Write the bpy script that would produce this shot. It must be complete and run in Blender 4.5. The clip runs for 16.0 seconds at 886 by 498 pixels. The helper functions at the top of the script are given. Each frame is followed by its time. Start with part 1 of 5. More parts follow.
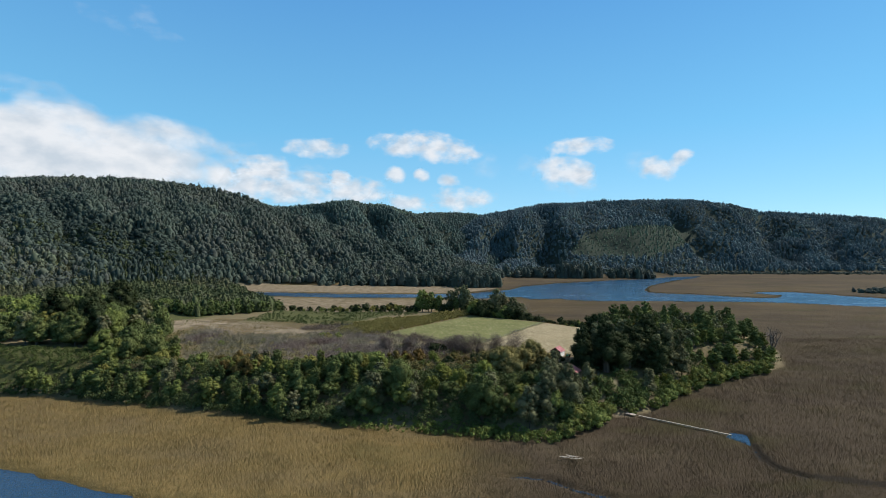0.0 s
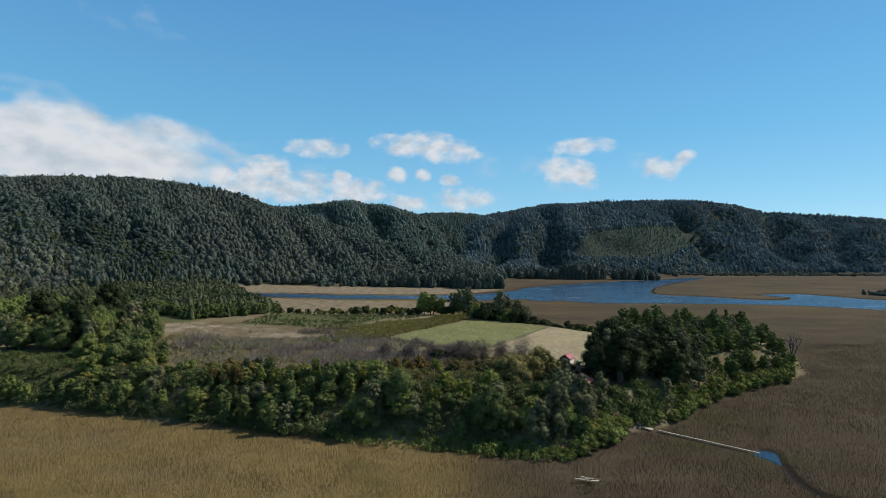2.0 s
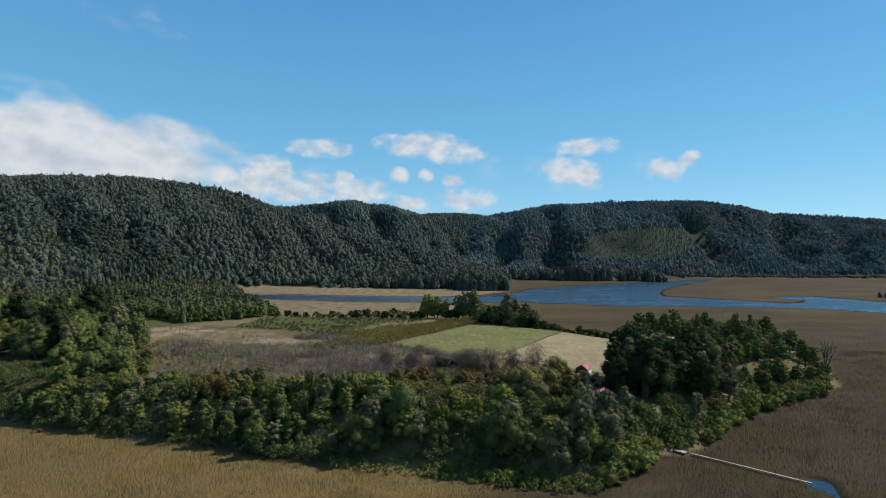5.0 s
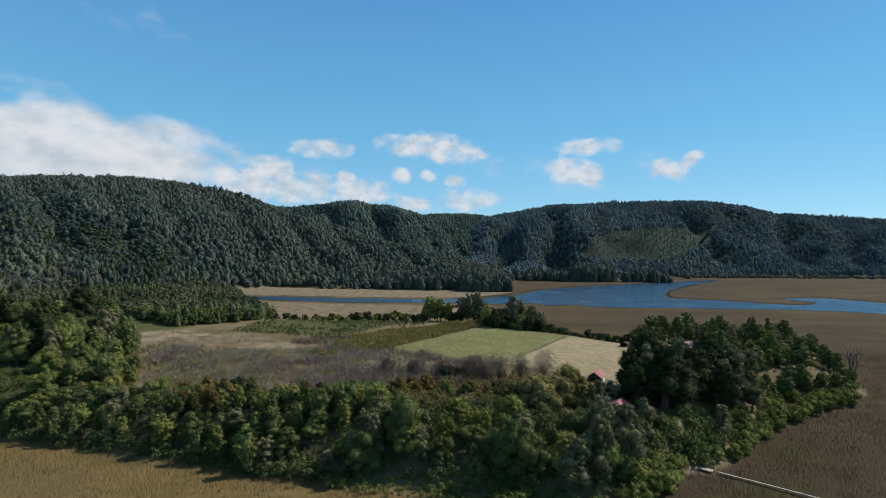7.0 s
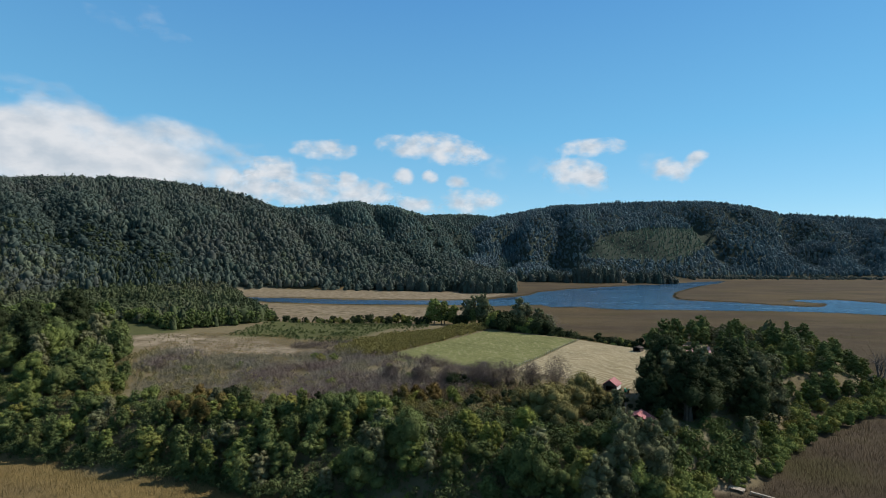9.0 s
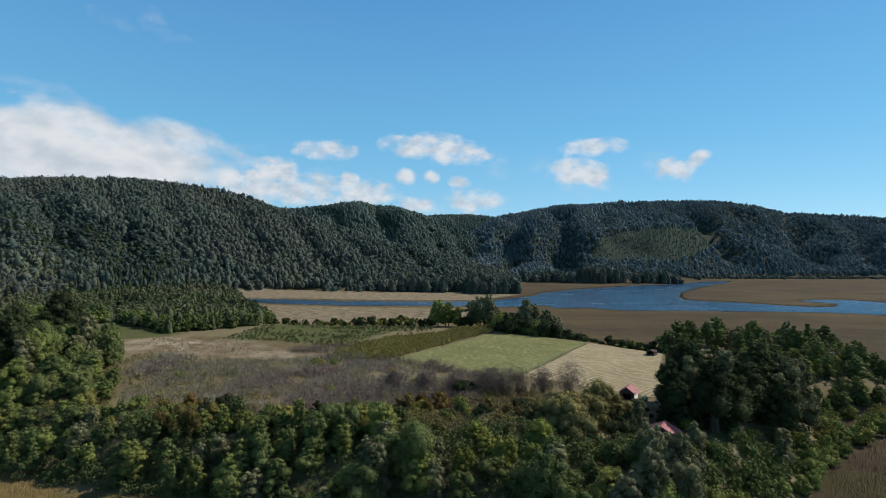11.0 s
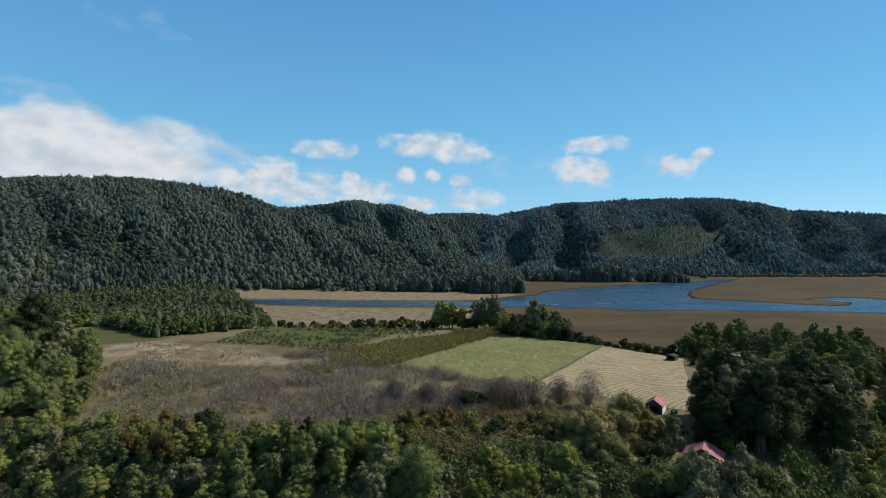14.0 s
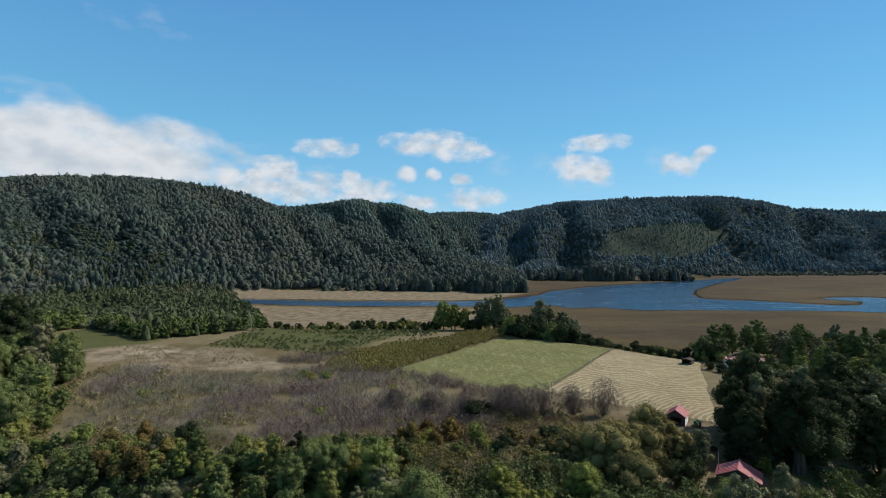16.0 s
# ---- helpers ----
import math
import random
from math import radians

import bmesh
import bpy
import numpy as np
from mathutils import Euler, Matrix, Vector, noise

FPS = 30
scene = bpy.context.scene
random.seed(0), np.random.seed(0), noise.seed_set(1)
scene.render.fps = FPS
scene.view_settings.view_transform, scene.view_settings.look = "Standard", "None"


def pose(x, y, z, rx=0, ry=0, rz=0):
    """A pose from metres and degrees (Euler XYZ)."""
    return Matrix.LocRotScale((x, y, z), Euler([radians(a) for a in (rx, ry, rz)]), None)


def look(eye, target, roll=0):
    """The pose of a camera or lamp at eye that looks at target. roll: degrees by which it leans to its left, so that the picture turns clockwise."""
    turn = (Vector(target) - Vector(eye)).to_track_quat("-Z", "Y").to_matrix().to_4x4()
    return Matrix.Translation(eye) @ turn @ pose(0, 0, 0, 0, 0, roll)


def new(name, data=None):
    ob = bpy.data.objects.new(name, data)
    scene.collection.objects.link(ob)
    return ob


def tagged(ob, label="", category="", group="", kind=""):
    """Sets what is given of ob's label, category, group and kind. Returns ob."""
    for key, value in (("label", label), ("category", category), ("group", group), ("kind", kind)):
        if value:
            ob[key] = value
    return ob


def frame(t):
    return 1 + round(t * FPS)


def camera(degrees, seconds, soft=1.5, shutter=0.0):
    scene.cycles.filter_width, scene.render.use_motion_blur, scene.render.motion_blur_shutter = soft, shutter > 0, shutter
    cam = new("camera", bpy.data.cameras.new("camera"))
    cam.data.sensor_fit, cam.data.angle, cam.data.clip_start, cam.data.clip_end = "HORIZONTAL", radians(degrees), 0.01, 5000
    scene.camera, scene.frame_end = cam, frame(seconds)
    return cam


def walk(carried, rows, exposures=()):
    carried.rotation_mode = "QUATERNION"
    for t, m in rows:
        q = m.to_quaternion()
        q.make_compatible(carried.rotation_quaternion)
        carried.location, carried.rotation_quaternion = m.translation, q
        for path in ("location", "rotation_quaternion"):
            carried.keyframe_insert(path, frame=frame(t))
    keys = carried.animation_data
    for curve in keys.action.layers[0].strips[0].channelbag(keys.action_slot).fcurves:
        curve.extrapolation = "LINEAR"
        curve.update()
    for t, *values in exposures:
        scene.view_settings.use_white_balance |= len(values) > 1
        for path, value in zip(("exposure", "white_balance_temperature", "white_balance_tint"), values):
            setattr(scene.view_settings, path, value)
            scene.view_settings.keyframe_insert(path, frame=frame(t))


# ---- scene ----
cam = camera(81.7, 16.0, soft=0.8)
METRES, EYE, TILT, LEAN, TURN = 90.0, 56.7, 0.3, 0.0, 0.0
ROWS = [
    (0.0, 0.0, 0.0, 0.0, 0.0, 0.0, -0.0),
    (0.5, -0.0023, 0.0333, -0.0003, 0.04, 0.0, -0.05),
    (1.0, -0.0041, 0.067, 0.0008, 0.08, 0.02, -0.09),
    (1.5, -0.0057, 0.1005, 0.0019, 0.13, 0.02, -0.1),
    (2.0, -0.0078, 0.1334, 0.0038, 0.17, 0.04, -0.12),
    (2.5, -0.0104, 0.1656, 0.0041, 0.22, 0.07, -0.16),
    (3.0, -0.0134, 0.1974, 0.0038, 0.26, 0.07, -0.18),
    (3.5, -0.0165, 0.2289, 0.0036, 0.31, 0.08, -0.19),
    (4.0, -0.0194, 0.261, 0.0034, 0.35, 0.1, -0.2),
    (6.5, -0.0329, 0.4209, 0.0034, 0.6, 0.15, -0.23),
    (7.0, -0.0357, 0.4509, 0.004, 0.65, 0.18, -0.21),
    (7.5, -0.0393, 0.4801, 0.0042, 0.71, 0.21, -0.21),
    (8.0, -0.0436, 0.5086, 0.0039, 0.78, 0.24, -0.22),
    (8.5, -0.0479, 0.5367, 0.0032, 0.83, 0.27, -0.21),
    (9.0, -0.0521, 0.5646, 0.0026, 0.9, 0.29, -0.17),
    (11.5, -0.0731, 0.7073, -0.0005, 1.15, 0.33, 0.02),
    (12.0, -0.0768, 0.7377, -0.0011, 1.17, 0.32, 0.06),
    (12.5, -0.0804, 0.7684, -0.0021, 1.18, 0.3, 0.08),
    (13.0, -0.0832, 0.8003, -0.0034, 1.17, 0.28, 0.14),
    (13.5, -0.0859, 0.8321, -0.0046, 1.18, 0.25, 0.17),
    (14.0, -0.0885, 0.864, -0.0055, 1.21, 0.23, 0.2),
    (14.5, -0.0911, 0.8962, -0.0068, 1.23, 0.2, 0.24),
    (15.0, -0.0934, 0.9287, -0.0075, 1.26, 0.18, 0.26),
    (15.5, -0.0958, 0.9615, -0.0083, 1.29, 0.15, 0.3),
    (16.0, -0.0986, 0.9943, -0.0086, 1.32, 0.13, 0.31),
]
walk(cam, [(t, pose(0, 0, EYE, TILT, LEAN, TURN) @ pose(METRES * x, METRES * y, METRES * z, 90 + pitch, roll, yaw)) for t, x, y, z, yaw, pitch, roll in ROWS],
     exposures=((0.0, 0.32), (0.5, 0.28), (1.0, 0.2), (2.0, 0.1), (4.0, 0.1), (8.0, 0.13), (16.0, 0.14)))

# ---- sky, sun and exposure ----
SUN_AZ, SUN_EL = 70.0, 43.0
world = bpy.data.worlds.new("world")
scene.world = world
world.use_nodes = True
wn, wl = world.node_tree.nodes, world.node_tree.links
sky = wn.new("ShaderNodeTexSky")
sky.sky_type = "NISHITA"
sky.sun_disc = False
sky.sun_elevation, sky.sun_rotation = radians(SUN_EL), radians(SUN_AZ)
sky.altitude, sky.air_density, sky.dust_density, sky.ozone_density = 60.0, 0.72, 0.0, 3.0
tint = wn.new("ShaderNodeHueSaturation")
tint.inputs["Hue"].default_value, tint.inputs["Saturation"].default_value = 0.484, 1.2
wl.new(sky.outputs[0], tint.inputs["Color"])
# clear-air blue by height over the horizon, which evens the sky out across the view
where = wn.new("ShaderNodeTexCoord")
apart = wn.new("ShaderNodeSeparateXYZ")
wl.new(where.outputs["Generated"], apart.inputs[0])
band = wn.new("ShaderNodeValToRGB")
for stop, (at, colour) in zip((band.color_ramp.elements[0], band.color_ramp.elements[1], band.color_ramp.elements.new(0.22), band.color_ramp.elements.new(0.45)),
                              ((0.0, (1.85, 3.35, 4.3)), (1.0, (0.33, 0.95, 2.45)), (0.22, (1.0, 2.78, 4.38)), (0.45, (0.62, 1.93, 3.95)))):
    stop.position, stop.color = at, (*colour, 1)
wl.new(apart.outputs["Z"], band.inputs[0])
even = wn.new("ShaderNodeMix")
even.data_type = "RGBA"
even.inputs[0].default_value = 0.75
wl.new(tint.outputs[0], even.inputs[6])
wl.new(band.outputs[0], even.inputs[7])
wl.new(even.outputs[2], wn["Background"].inputs[0])
wn["Background"].inputs[1].default_value = 0.155
sun = new("sun", bpy.data.lights.new("sun", "SUN"))
sun.data.energy, sun.data.angle, sun.data.color = 5.1, radians(0.53), (1.0, 0.95, 0.895)
sa, se = radians(SUN_AZ), radians(SUN_EL)
SUN_DIR = Vector((math.sin(sa) * math.cos(se), math.cos(sa) * math.cos(se), math.sin(se)))
sun.matrix_world = look(SUN_DIR * 300, (0, 0, 0))
RNG = np.random.default_rng(7)


# ---- materials ----
def material(name, rough=0.9, spec=0.2):
    m = bpy.data.materials.new(name)
    m.use_nodes = True
    n, l = m.node_tree.nodes, m.node_tree.links
    b = n["Principled BSDF"]
    b.inputs["Roughness"].default_value = rough
    b.inputs["Specular IOR Level"].default_value = spec
    return m, n, l, b


def noise_fac(n, l, scale, detail=4.0, rough=0.6, coord="Object", stretch=None, distort=0.0):
    """A noise in metres: scale is features per metre."""
    tc = n.new("ShaderNodeTexCoord")
    src = tc.outputs[coord]
    if stretch:
        mp = n.new("ShaderNodeMapping")
        mp.inputs["Scale"].default_value = stretch
        l.new(src, mp.inputs[0])
        src = mp.outputs[0]
    t = n.new("ShaderNodeTexNoise")
    t.inputs["Scale"].default_value, t.inputs["Detail"].default_value = scale, detail
    t.inputs["Roughness"].default_value, t.inputs["Distortion"].default_value = rough, distort
    l.new(src, t.inputs["Vector"])
    return t.outputs["Fac"]


def ramp(n, l, fac, stops):
    r = n.new("ShaderNodeValToRGB")
    e = r.color_ramp.elements
    while len(e) < len(stops):
        e.new(0.5)
    for k, (p, c) in zip(e, stops):
        k.position, k.color = p, (*c, 1)
    l.new(fac, r.inputs[0])
    return r.outputs[0]


def mix(n, l, fac, a, b, mode="MIX"):
    m = n.new("ShaderNodeMix")
    m.data_type, m.blend_type = "RGBA", mode
    for sock, v in ((m.inputs[0], fac), (m.inputs[6], a), (m.inputs[7], b)):
        if hasattr(v, "links"):
            l.new(v, sock)
        elif isinstance(v, (int, float)):
            sock.default_value = v
        else:
            sock.default_value = (*v, 1)
    return m.outputs[2]


def add_bump(n, l, b, fac, strength, dist):
    k = n.new("ShaderNodeBump")
    k.inputs["Strength"].default_value, k.inputs["Distance"].default_value = strength, dist
    l.new(fac, k.inputs["Height"])
    l.new(k.outputs[0], b.inputs["Normal"])


def attr(n, name):
    a = n.new("ShaderNodeAttribute")
    a.attribute_name = name
    return a.outputs["Fac"]


def map_range(n, l, fac, lo, hi):
    m = n.new("ShaderNodeMapRange")
    m.inputs[1].default_value, m.inputs[2].default_value = lo, hi
    l.new(fac, m.inputs[0])
    return m.outputs[0]


def foliage(name, dark, light, other=None, far=False, through_light=0.16):
    """Leaves: the colour varies by the plant, a little by the clump, and by a patch of a few metres."""
    m, n, l, b = material(name, 0.8, 0.04)
    geo = n.new("ShaderNodeNewGeometry")
    blend = lambda k: tuple(v + (w - v) * k for v, w in zip(dark, light))
    c = ramp(n, l, geo.outputs["Random Per Island"], [(0.0, blend(0.18)), (1.0, blend(0.92))])
    if far:
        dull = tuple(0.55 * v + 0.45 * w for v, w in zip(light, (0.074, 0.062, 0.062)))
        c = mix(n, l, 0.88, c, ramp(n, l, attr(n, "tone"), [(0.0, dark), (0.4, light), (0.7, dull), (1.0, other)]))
    else:
        oi = n.new("ShaderNodeObjectInfo")
        if other:
            c = mix(n, l, map_range(n, l, oi.outputs["Random"], 0.35, 1.0), c, mix(n, l, 0.6, c, other))
        k = n.new("ShaderNodeMath")
        k.operation = "FRACT"
        j = n.new("ShaderNodeMath")
        j.operation = "MULTIPLY"
        j.inputs[1].default_value = 7.31
        l.new(oi.outputs["Random"], j.inputs[0])
        l.new(j.outputs[0], k.inputs[0])
        c = mix(n, l, map_range(n, l, k.outputs[0], 0.35, 1.0), c, mix(n, l, 0.62, c, tuple(v * 0.55 for v in dark)))
    patch = noise_fac(n, l, 0.11 if far else 0.45, 3.0)
    c = mix(n, l, map_range(n, l, patch, 0.35, 0.7), c, mix(n, l, 0.2 if far else 0.45, c, tuple(v * 1.6 for v in light)))
    l.new(c, b.inputs["Base Color"])
    tr = n.new("ShaderNodeBsdfTranslucent")
    l.new(c, tr.inputs[0])
    ms = n.new("ShaderNodeMixShader")
    ms.inputs[0].default_value = through_light
    l.new(b.outputs[0], ms.inputs[1])
    l.new(tr.outputs[0], ms.inputs[2])
    l.new(ms.outputs[0], n["Material Output"].inputs[0])
    return m


def twig_material(name, a, b_col):
    m, n, l, b = material(name, 0.9, 0.1)
    geo = n.new("ShaderNodeNewGeometry")
    c = ramp(n, l, geo.outputs["Random Per Island"], [(0.0, a), (1.0, b_col)])
    f = noise_fac(n, l, 0.06, 3.0)
    c = mix(n, l, map_range(n, l, f, 0.35, 0.65), c, mix(n, l, 0.5, c, (0.22, 0.19, 0.15)))
    clump = noise_fac(n, l, 0.28, 3.0)
    c = mix(n, l, map_range(n, l, clump, 0.62, 0.38), c, mix(n, l, 0.6, c, tuple(v * 0.5 for v in a)))
    l.new(c, b.inputs["Base Color"])
    return m


def bark_material(name, a, b_col):
    m, n, l, b = material(name, 0.95, 0.1)
    f = noise_fac(n, l, 3.0, 5.0, 0.7, stretch=(1, 1, 0.2))
    l.new(ramp(n, l, f, [(0.3, a), (0.7, b_col)]), b.inputs["Base Color"])
    add_bump(n, l, b, f, 0.6, 0.05)
    return m


LEAF = {
    "dark": foliage("leaves_dark", (0.040, 0.053, 0.019), (0.137, 0.164, 0.056), (0.118, 0.121, 0.040)),
    # near-black: deep shade on the tall trees' fronts painted into the leaf colour
    "painted_shade": foliage("leaves_painted_shade", (0.014, 0.021, 0.010), (0.046, 0.058, 0.024), (0.07, 0.075, 0.03)),
    "mid": foliage("leaves_mid", (0.065, 0.082, 0.024), (0.196, 0.222, 0.062), (0.244, 0.183, 0.044)),
    "bright": foliage("leaves_bright", (0.069, 0.091, 0.021), (0.189, 0.205, 0.049), (0.277, 0.215, 0.039)),
    "grey": foliage("leaves_grey", (0.063, 0.067, 0.036), (0.168, 0.168, 0.083), (0.179, 0.157, 0.084)),
    "olive": foliage("leaves_olive", (0.074, 0.067, 0.025), (0.196, 0.168, 0.063), (0.213, 0.151, 0.050)),
    "rust": foliage("leaves_rust", (0.075, 0.055, 0.030), (0.17, 0.125, 0.065), (0.19, 0.15, 0.06)),
    "orange": foliage("leaves_orange", (0.078, 0.055, 0.02), (0.175, 0.115, 0.036), (0.12, 0.125, 0.04)),
    # hillside leaves tinted blue-grey: distance haze mixed into the colour
    "far": foliage("leaves_far_haze", (0.028, 0.041, 0.036), (0.070, 0.089, 0.068), (0.105, 0.122, 0.075), far=True),
    "wood": foliage("leaves_wood", (0.029, 0.040, 0.020), (0.079, 0.092, 0.042), (0.116, 0.116, 0.051), far=True),
    # paler and bluer to set these hills back: haze painted into the leaves
    "valley": foliage("leaves_valley_haze", (0.036, 0.057, 0.052), (0.091, 0.125, 0.101), (0.137, 0.172, 0.117), far=True),
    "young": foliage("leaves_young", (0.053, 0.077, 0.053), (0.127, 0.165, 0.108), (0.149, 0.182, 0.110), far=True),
    "bramble": foliage("leaves_bramble", (0.098, 0.101, 0.026), (0.260, 0.227, 0.058), (0.312, 0.208, 0.052)),
    # the far hill's haze is put into these greens as blue
    "pine": foliage("leaves_pine_haze", (0.033, 0.058, 0.070), (0.092, 0.133, 0.138), (0.151, 0.198, 0.173), far=True),
}
for key in ("dark", "mid", "bright", "olive", "rust", "bramble"):
    pair = {"dark": ((0.036, 0.049, 0.020), (0.105, 0.128, 0.048)), "mid": ((0.042, 0.060, 0.020), (0.115, 0.142, 0.046)), "bright": ((0.072, 0.098, 0.026), (0.195, 0.225, 0.06)),
            "olive": ((0.095, 0.086, 0.038), (0.25, 0.215, 0.10)), "rust": ((0.085, 0.062, 0.034), (0.19, 0.14, 0.075)), "bramble": ((0.085, 0.082, 0.028), (0.235, 0.20, 0.066))}[key]
    LEAF[key + "_mass"] = foliage("leaves_" + key + "_mass", *pair)
DARK_DEAD = bark_material("grey_dead_wood", (0.06, 0.052, 0.045), (0.16, 0.14, 0.12))
BARK = bark_material("bark", (0.05, 0.04, 0.03), (0.16, 0.13, 0.10))
DEAD = bark_material("dead_wood", (0.13, 0.115, 0.10), (0.30, 0.27, 0.24))
TWIG = twig_material("bare_twigs", (0.155, 0.132, 0.107), (0.38, 0.335, 0.28))
TWIG_DARK = twig_material("dark_twigs", (0.075, 0.056, 0.05), (0.205, 0.155, 0.135))
TWIG_OLIVE = twig_material("olive_twigs", (0.12, 0.112, 0.07), (0.29, 0.268, 0.17))
TWIG_RUST = twig_material("rust_twigs", (0.13, 0.088, 0.055), (0.30, 0.205, 0.13))
TWIG_MAUVE = twig_material("mauve_twigs", (0.11, 0.078, 0.068), (0.26, 0.195, 0.165))


# ---- mesh helpers ----
def raw_mesh(name, verts, faces, mat, smooth=False):
    """A mesh from arrays: verts (n, 3), faces (m, k)."""
    verts, faces = np.asarray(verts, np.float32), np.asarray(faces, np.int32)
    me = bpy.data.meshes.new(name)
    me.vertices.add(len(verts))
    me.vertices.foreach_set("co", verts.ravel())
    m, k = faces.shape
    me.loops.add(m * k)
    me.loops.foreach_set("vertex_index", faces.ravel())
    me.polygons.add(m)
    me.polygons.foreach_set("loop_start", np.arange(0, m * k, k, dtype=np.int32))
    if smooth:
        me.polygons.foreach_set("use_smooth", np.ones(m, bool))
    me.materials.append(mat)
    me.update(calc_edges=True)
    return me


def stamp(templates, which, place, turn, size, tall):
    """Many small shapes joined: templates [(verts, faces)], one chosen for each place, turned about z and scaled."""
    vs, fs, off = [], [], 0
    for k, (tv, tf) in enumerate(templates):
        sel = np.nonzero(which == k)[0]
        if not len(sel):
            continue
        c, s = np.cos(turn[sel])[:, None], np.sin(turn[sel])[:, None]
        x, y, z = tv[:, 0][None], tv[:, 1][None], tv[:, 2][None]
        sx = size[sel][:, None]
        v = np.stack([(x * c - y * s) * sx, (x * s + y * c) * sx, z * tall[sel][:, None]], -1) + place[sel][:, None, :]
        f = tf[None] + (np.arange(len(sel)) * len(tv))[:, None, None] + off
        vs.append(v.reshape(-1, 3))
        fs.append(f.reshape(-1, tf.shape[1]))
        off += len(sel) * len(tv)
    return np.concatenate(vs), np.concatenate(fs)


def tube(points, radii, sides=6):
    """A tapered tube through points."""
    points = [np.array(p, float) for p in points]
    v, f = [], []
    for i, p in enumerate(points):
        d = points[min(i + 1, len(points) - 1)] - points[max(i - 1, 0)]
        d /= np.linalg.norm(d) + 1e-9
        a = np.cross(d, (0.31, 0.95, 0.12))
        a /= np.linalg.norm(a) + 1e-9
        b = np.cross(d, a)
        for k in range(sides):
            t = 2 * math.pi * k / sides
            v.append(p + radii[i] * (a * math.cos(t) + b * math.sin(t)))
    for i in range(len(points) - 1):
        for k in range(sides):
            k2 = (k + 1) % sides
            f.append((i * sides + k, i * sides + k2, (i + 1) * sides + k2, (i + 1) * sides + k))
    return np.array(v), np.array(f)


def joined(pieces):
    vs, fs, off = [], [], 0
    for v, f in pieces:
        vs.append(v)
        fs.append(f + off)
        off += len(v)
    return np.concatenate(vs), np.concatenate(fs)


def part(name, bm, mat, parent, label=""):
    """A bmesh as one mesh object under a thing or a part."""
    me = bpy.data.meshes.new(name)
    bm.to_mesh(me)
    bm.free()
    me.materials.append(mat)
    ob = new(name, me)
    ob.parent = parent
    if label:
        ob["label"] = label
    return ob


def mesh_part(name, me, parent, label=""):
    ob = new(name, me)
    ob.parent = parent
    if label:
        ob["label"] = label
    return ob


def box(bm, lo, hi, turn=None):
    (x0, y0, z0), (x1, y1, z1) = lo, hi
    r = bmesh.ops.create_cube(bm, size=1.0)
    for v in r["verts"]:
        v.co = Vector((x0 + (v.co.x + 0.5) * (x1 - x0), y0 + (v.co.y + 0.5) * (y1 - y0), z0 + (v.co.z + 0.5) * (z1 - z0)))
    if turn:
        bmesh.ops.transform(bm, matrix=turn, verts=r["verts"])
    return r["verts"]


# ---- the plan ----
def smooth01(x):
    x = np.clip(x, 0.0, 1.0)
    return x * x * (3 - 2 * x)


def inside_depth(poly, x, y):
    """Signed distance to a polygon's edge, positive inside."""
    p = np.array(poly, float)
    q = np.roll(p, -1, axis=0)
    best = np.full(x.shape, 1e18)
    odd = np.zeros(x.shape, bool)
    for (ax, ay), (bx, by) in zip(p, q):
        dx, dy = bx - ax, by - ay
        t = np.clip(((x - ax) * dx + (y - ay) * dy) / (dx * dx + dy * dy + 1e-12), 0, 1)
        best = np.minimum(best, (x - ax - t * dx) ** 2 + (y - ay - t * dy) ** 2)
        if by != ay:
            hit = ((ay > y) != (by > y)) & (x < (bx - ax) * (y - ay) / (by - ay) + ax)
            odd ^= hit
    d = np.sqrt(best)
    return np.where(odd, d, -d)


GRAD = np.random.default_rng(3).uniform(-1, 1, (256, 256))


def value_noise(x, y):
    xi, yi = np.floor(x).astype(int), np.floor(y).astype(int)
    fx, fy = smooth01(x - xi), smooth01(y - yi)
    g = lambda a, b: GRAD[a % 256, b % 256]
    return (g(xi, yi) * (1 - fx) + g(xi + 1, yi) * fx) * (1 - fy) + (g(xi, yi + 1) * (1 - fx) + g(xi + 1, yi + 1) * fx) * fy


def fbm(x, y, size, octaves=4):
    s, a, tot = 0.0, 1.0, 0.0
    for k in range(octaves):
        s = s + a * value_noise(x / size * 2 ** k + 17.3 * k, y / size * 2 ** k + 5.1 * k)
        tot += a
        a *= 0.5
    return s / tot


LAND = [(-2600, 215), (-260, 212), (-175, 204), (-147, 197), (-121, 190), (-97, 183), (-75, 179), (-53, 170), (-33, 167), (-6, 162),
        (15, 158), (36, 155), (52, 174), (72, 180), (91, 201), (123, 237), (154, 242), (166, 250), (188, 290), (178, 345), (125, 352),
        (98, 322), (70, 352), (36, 386), (22, 418), (-30, 428), (-75, 424), (-128, 424), (-190, 545), (-300, 760), (-420, 860), (-2600, 900)]
RIVER = [(-600, 262), (-200, 166), (-116, 135), (-95, 127), (-78, 121), (-68, 117), (-44, 98), (-18, 60), (0, -400), (-600, -400)]
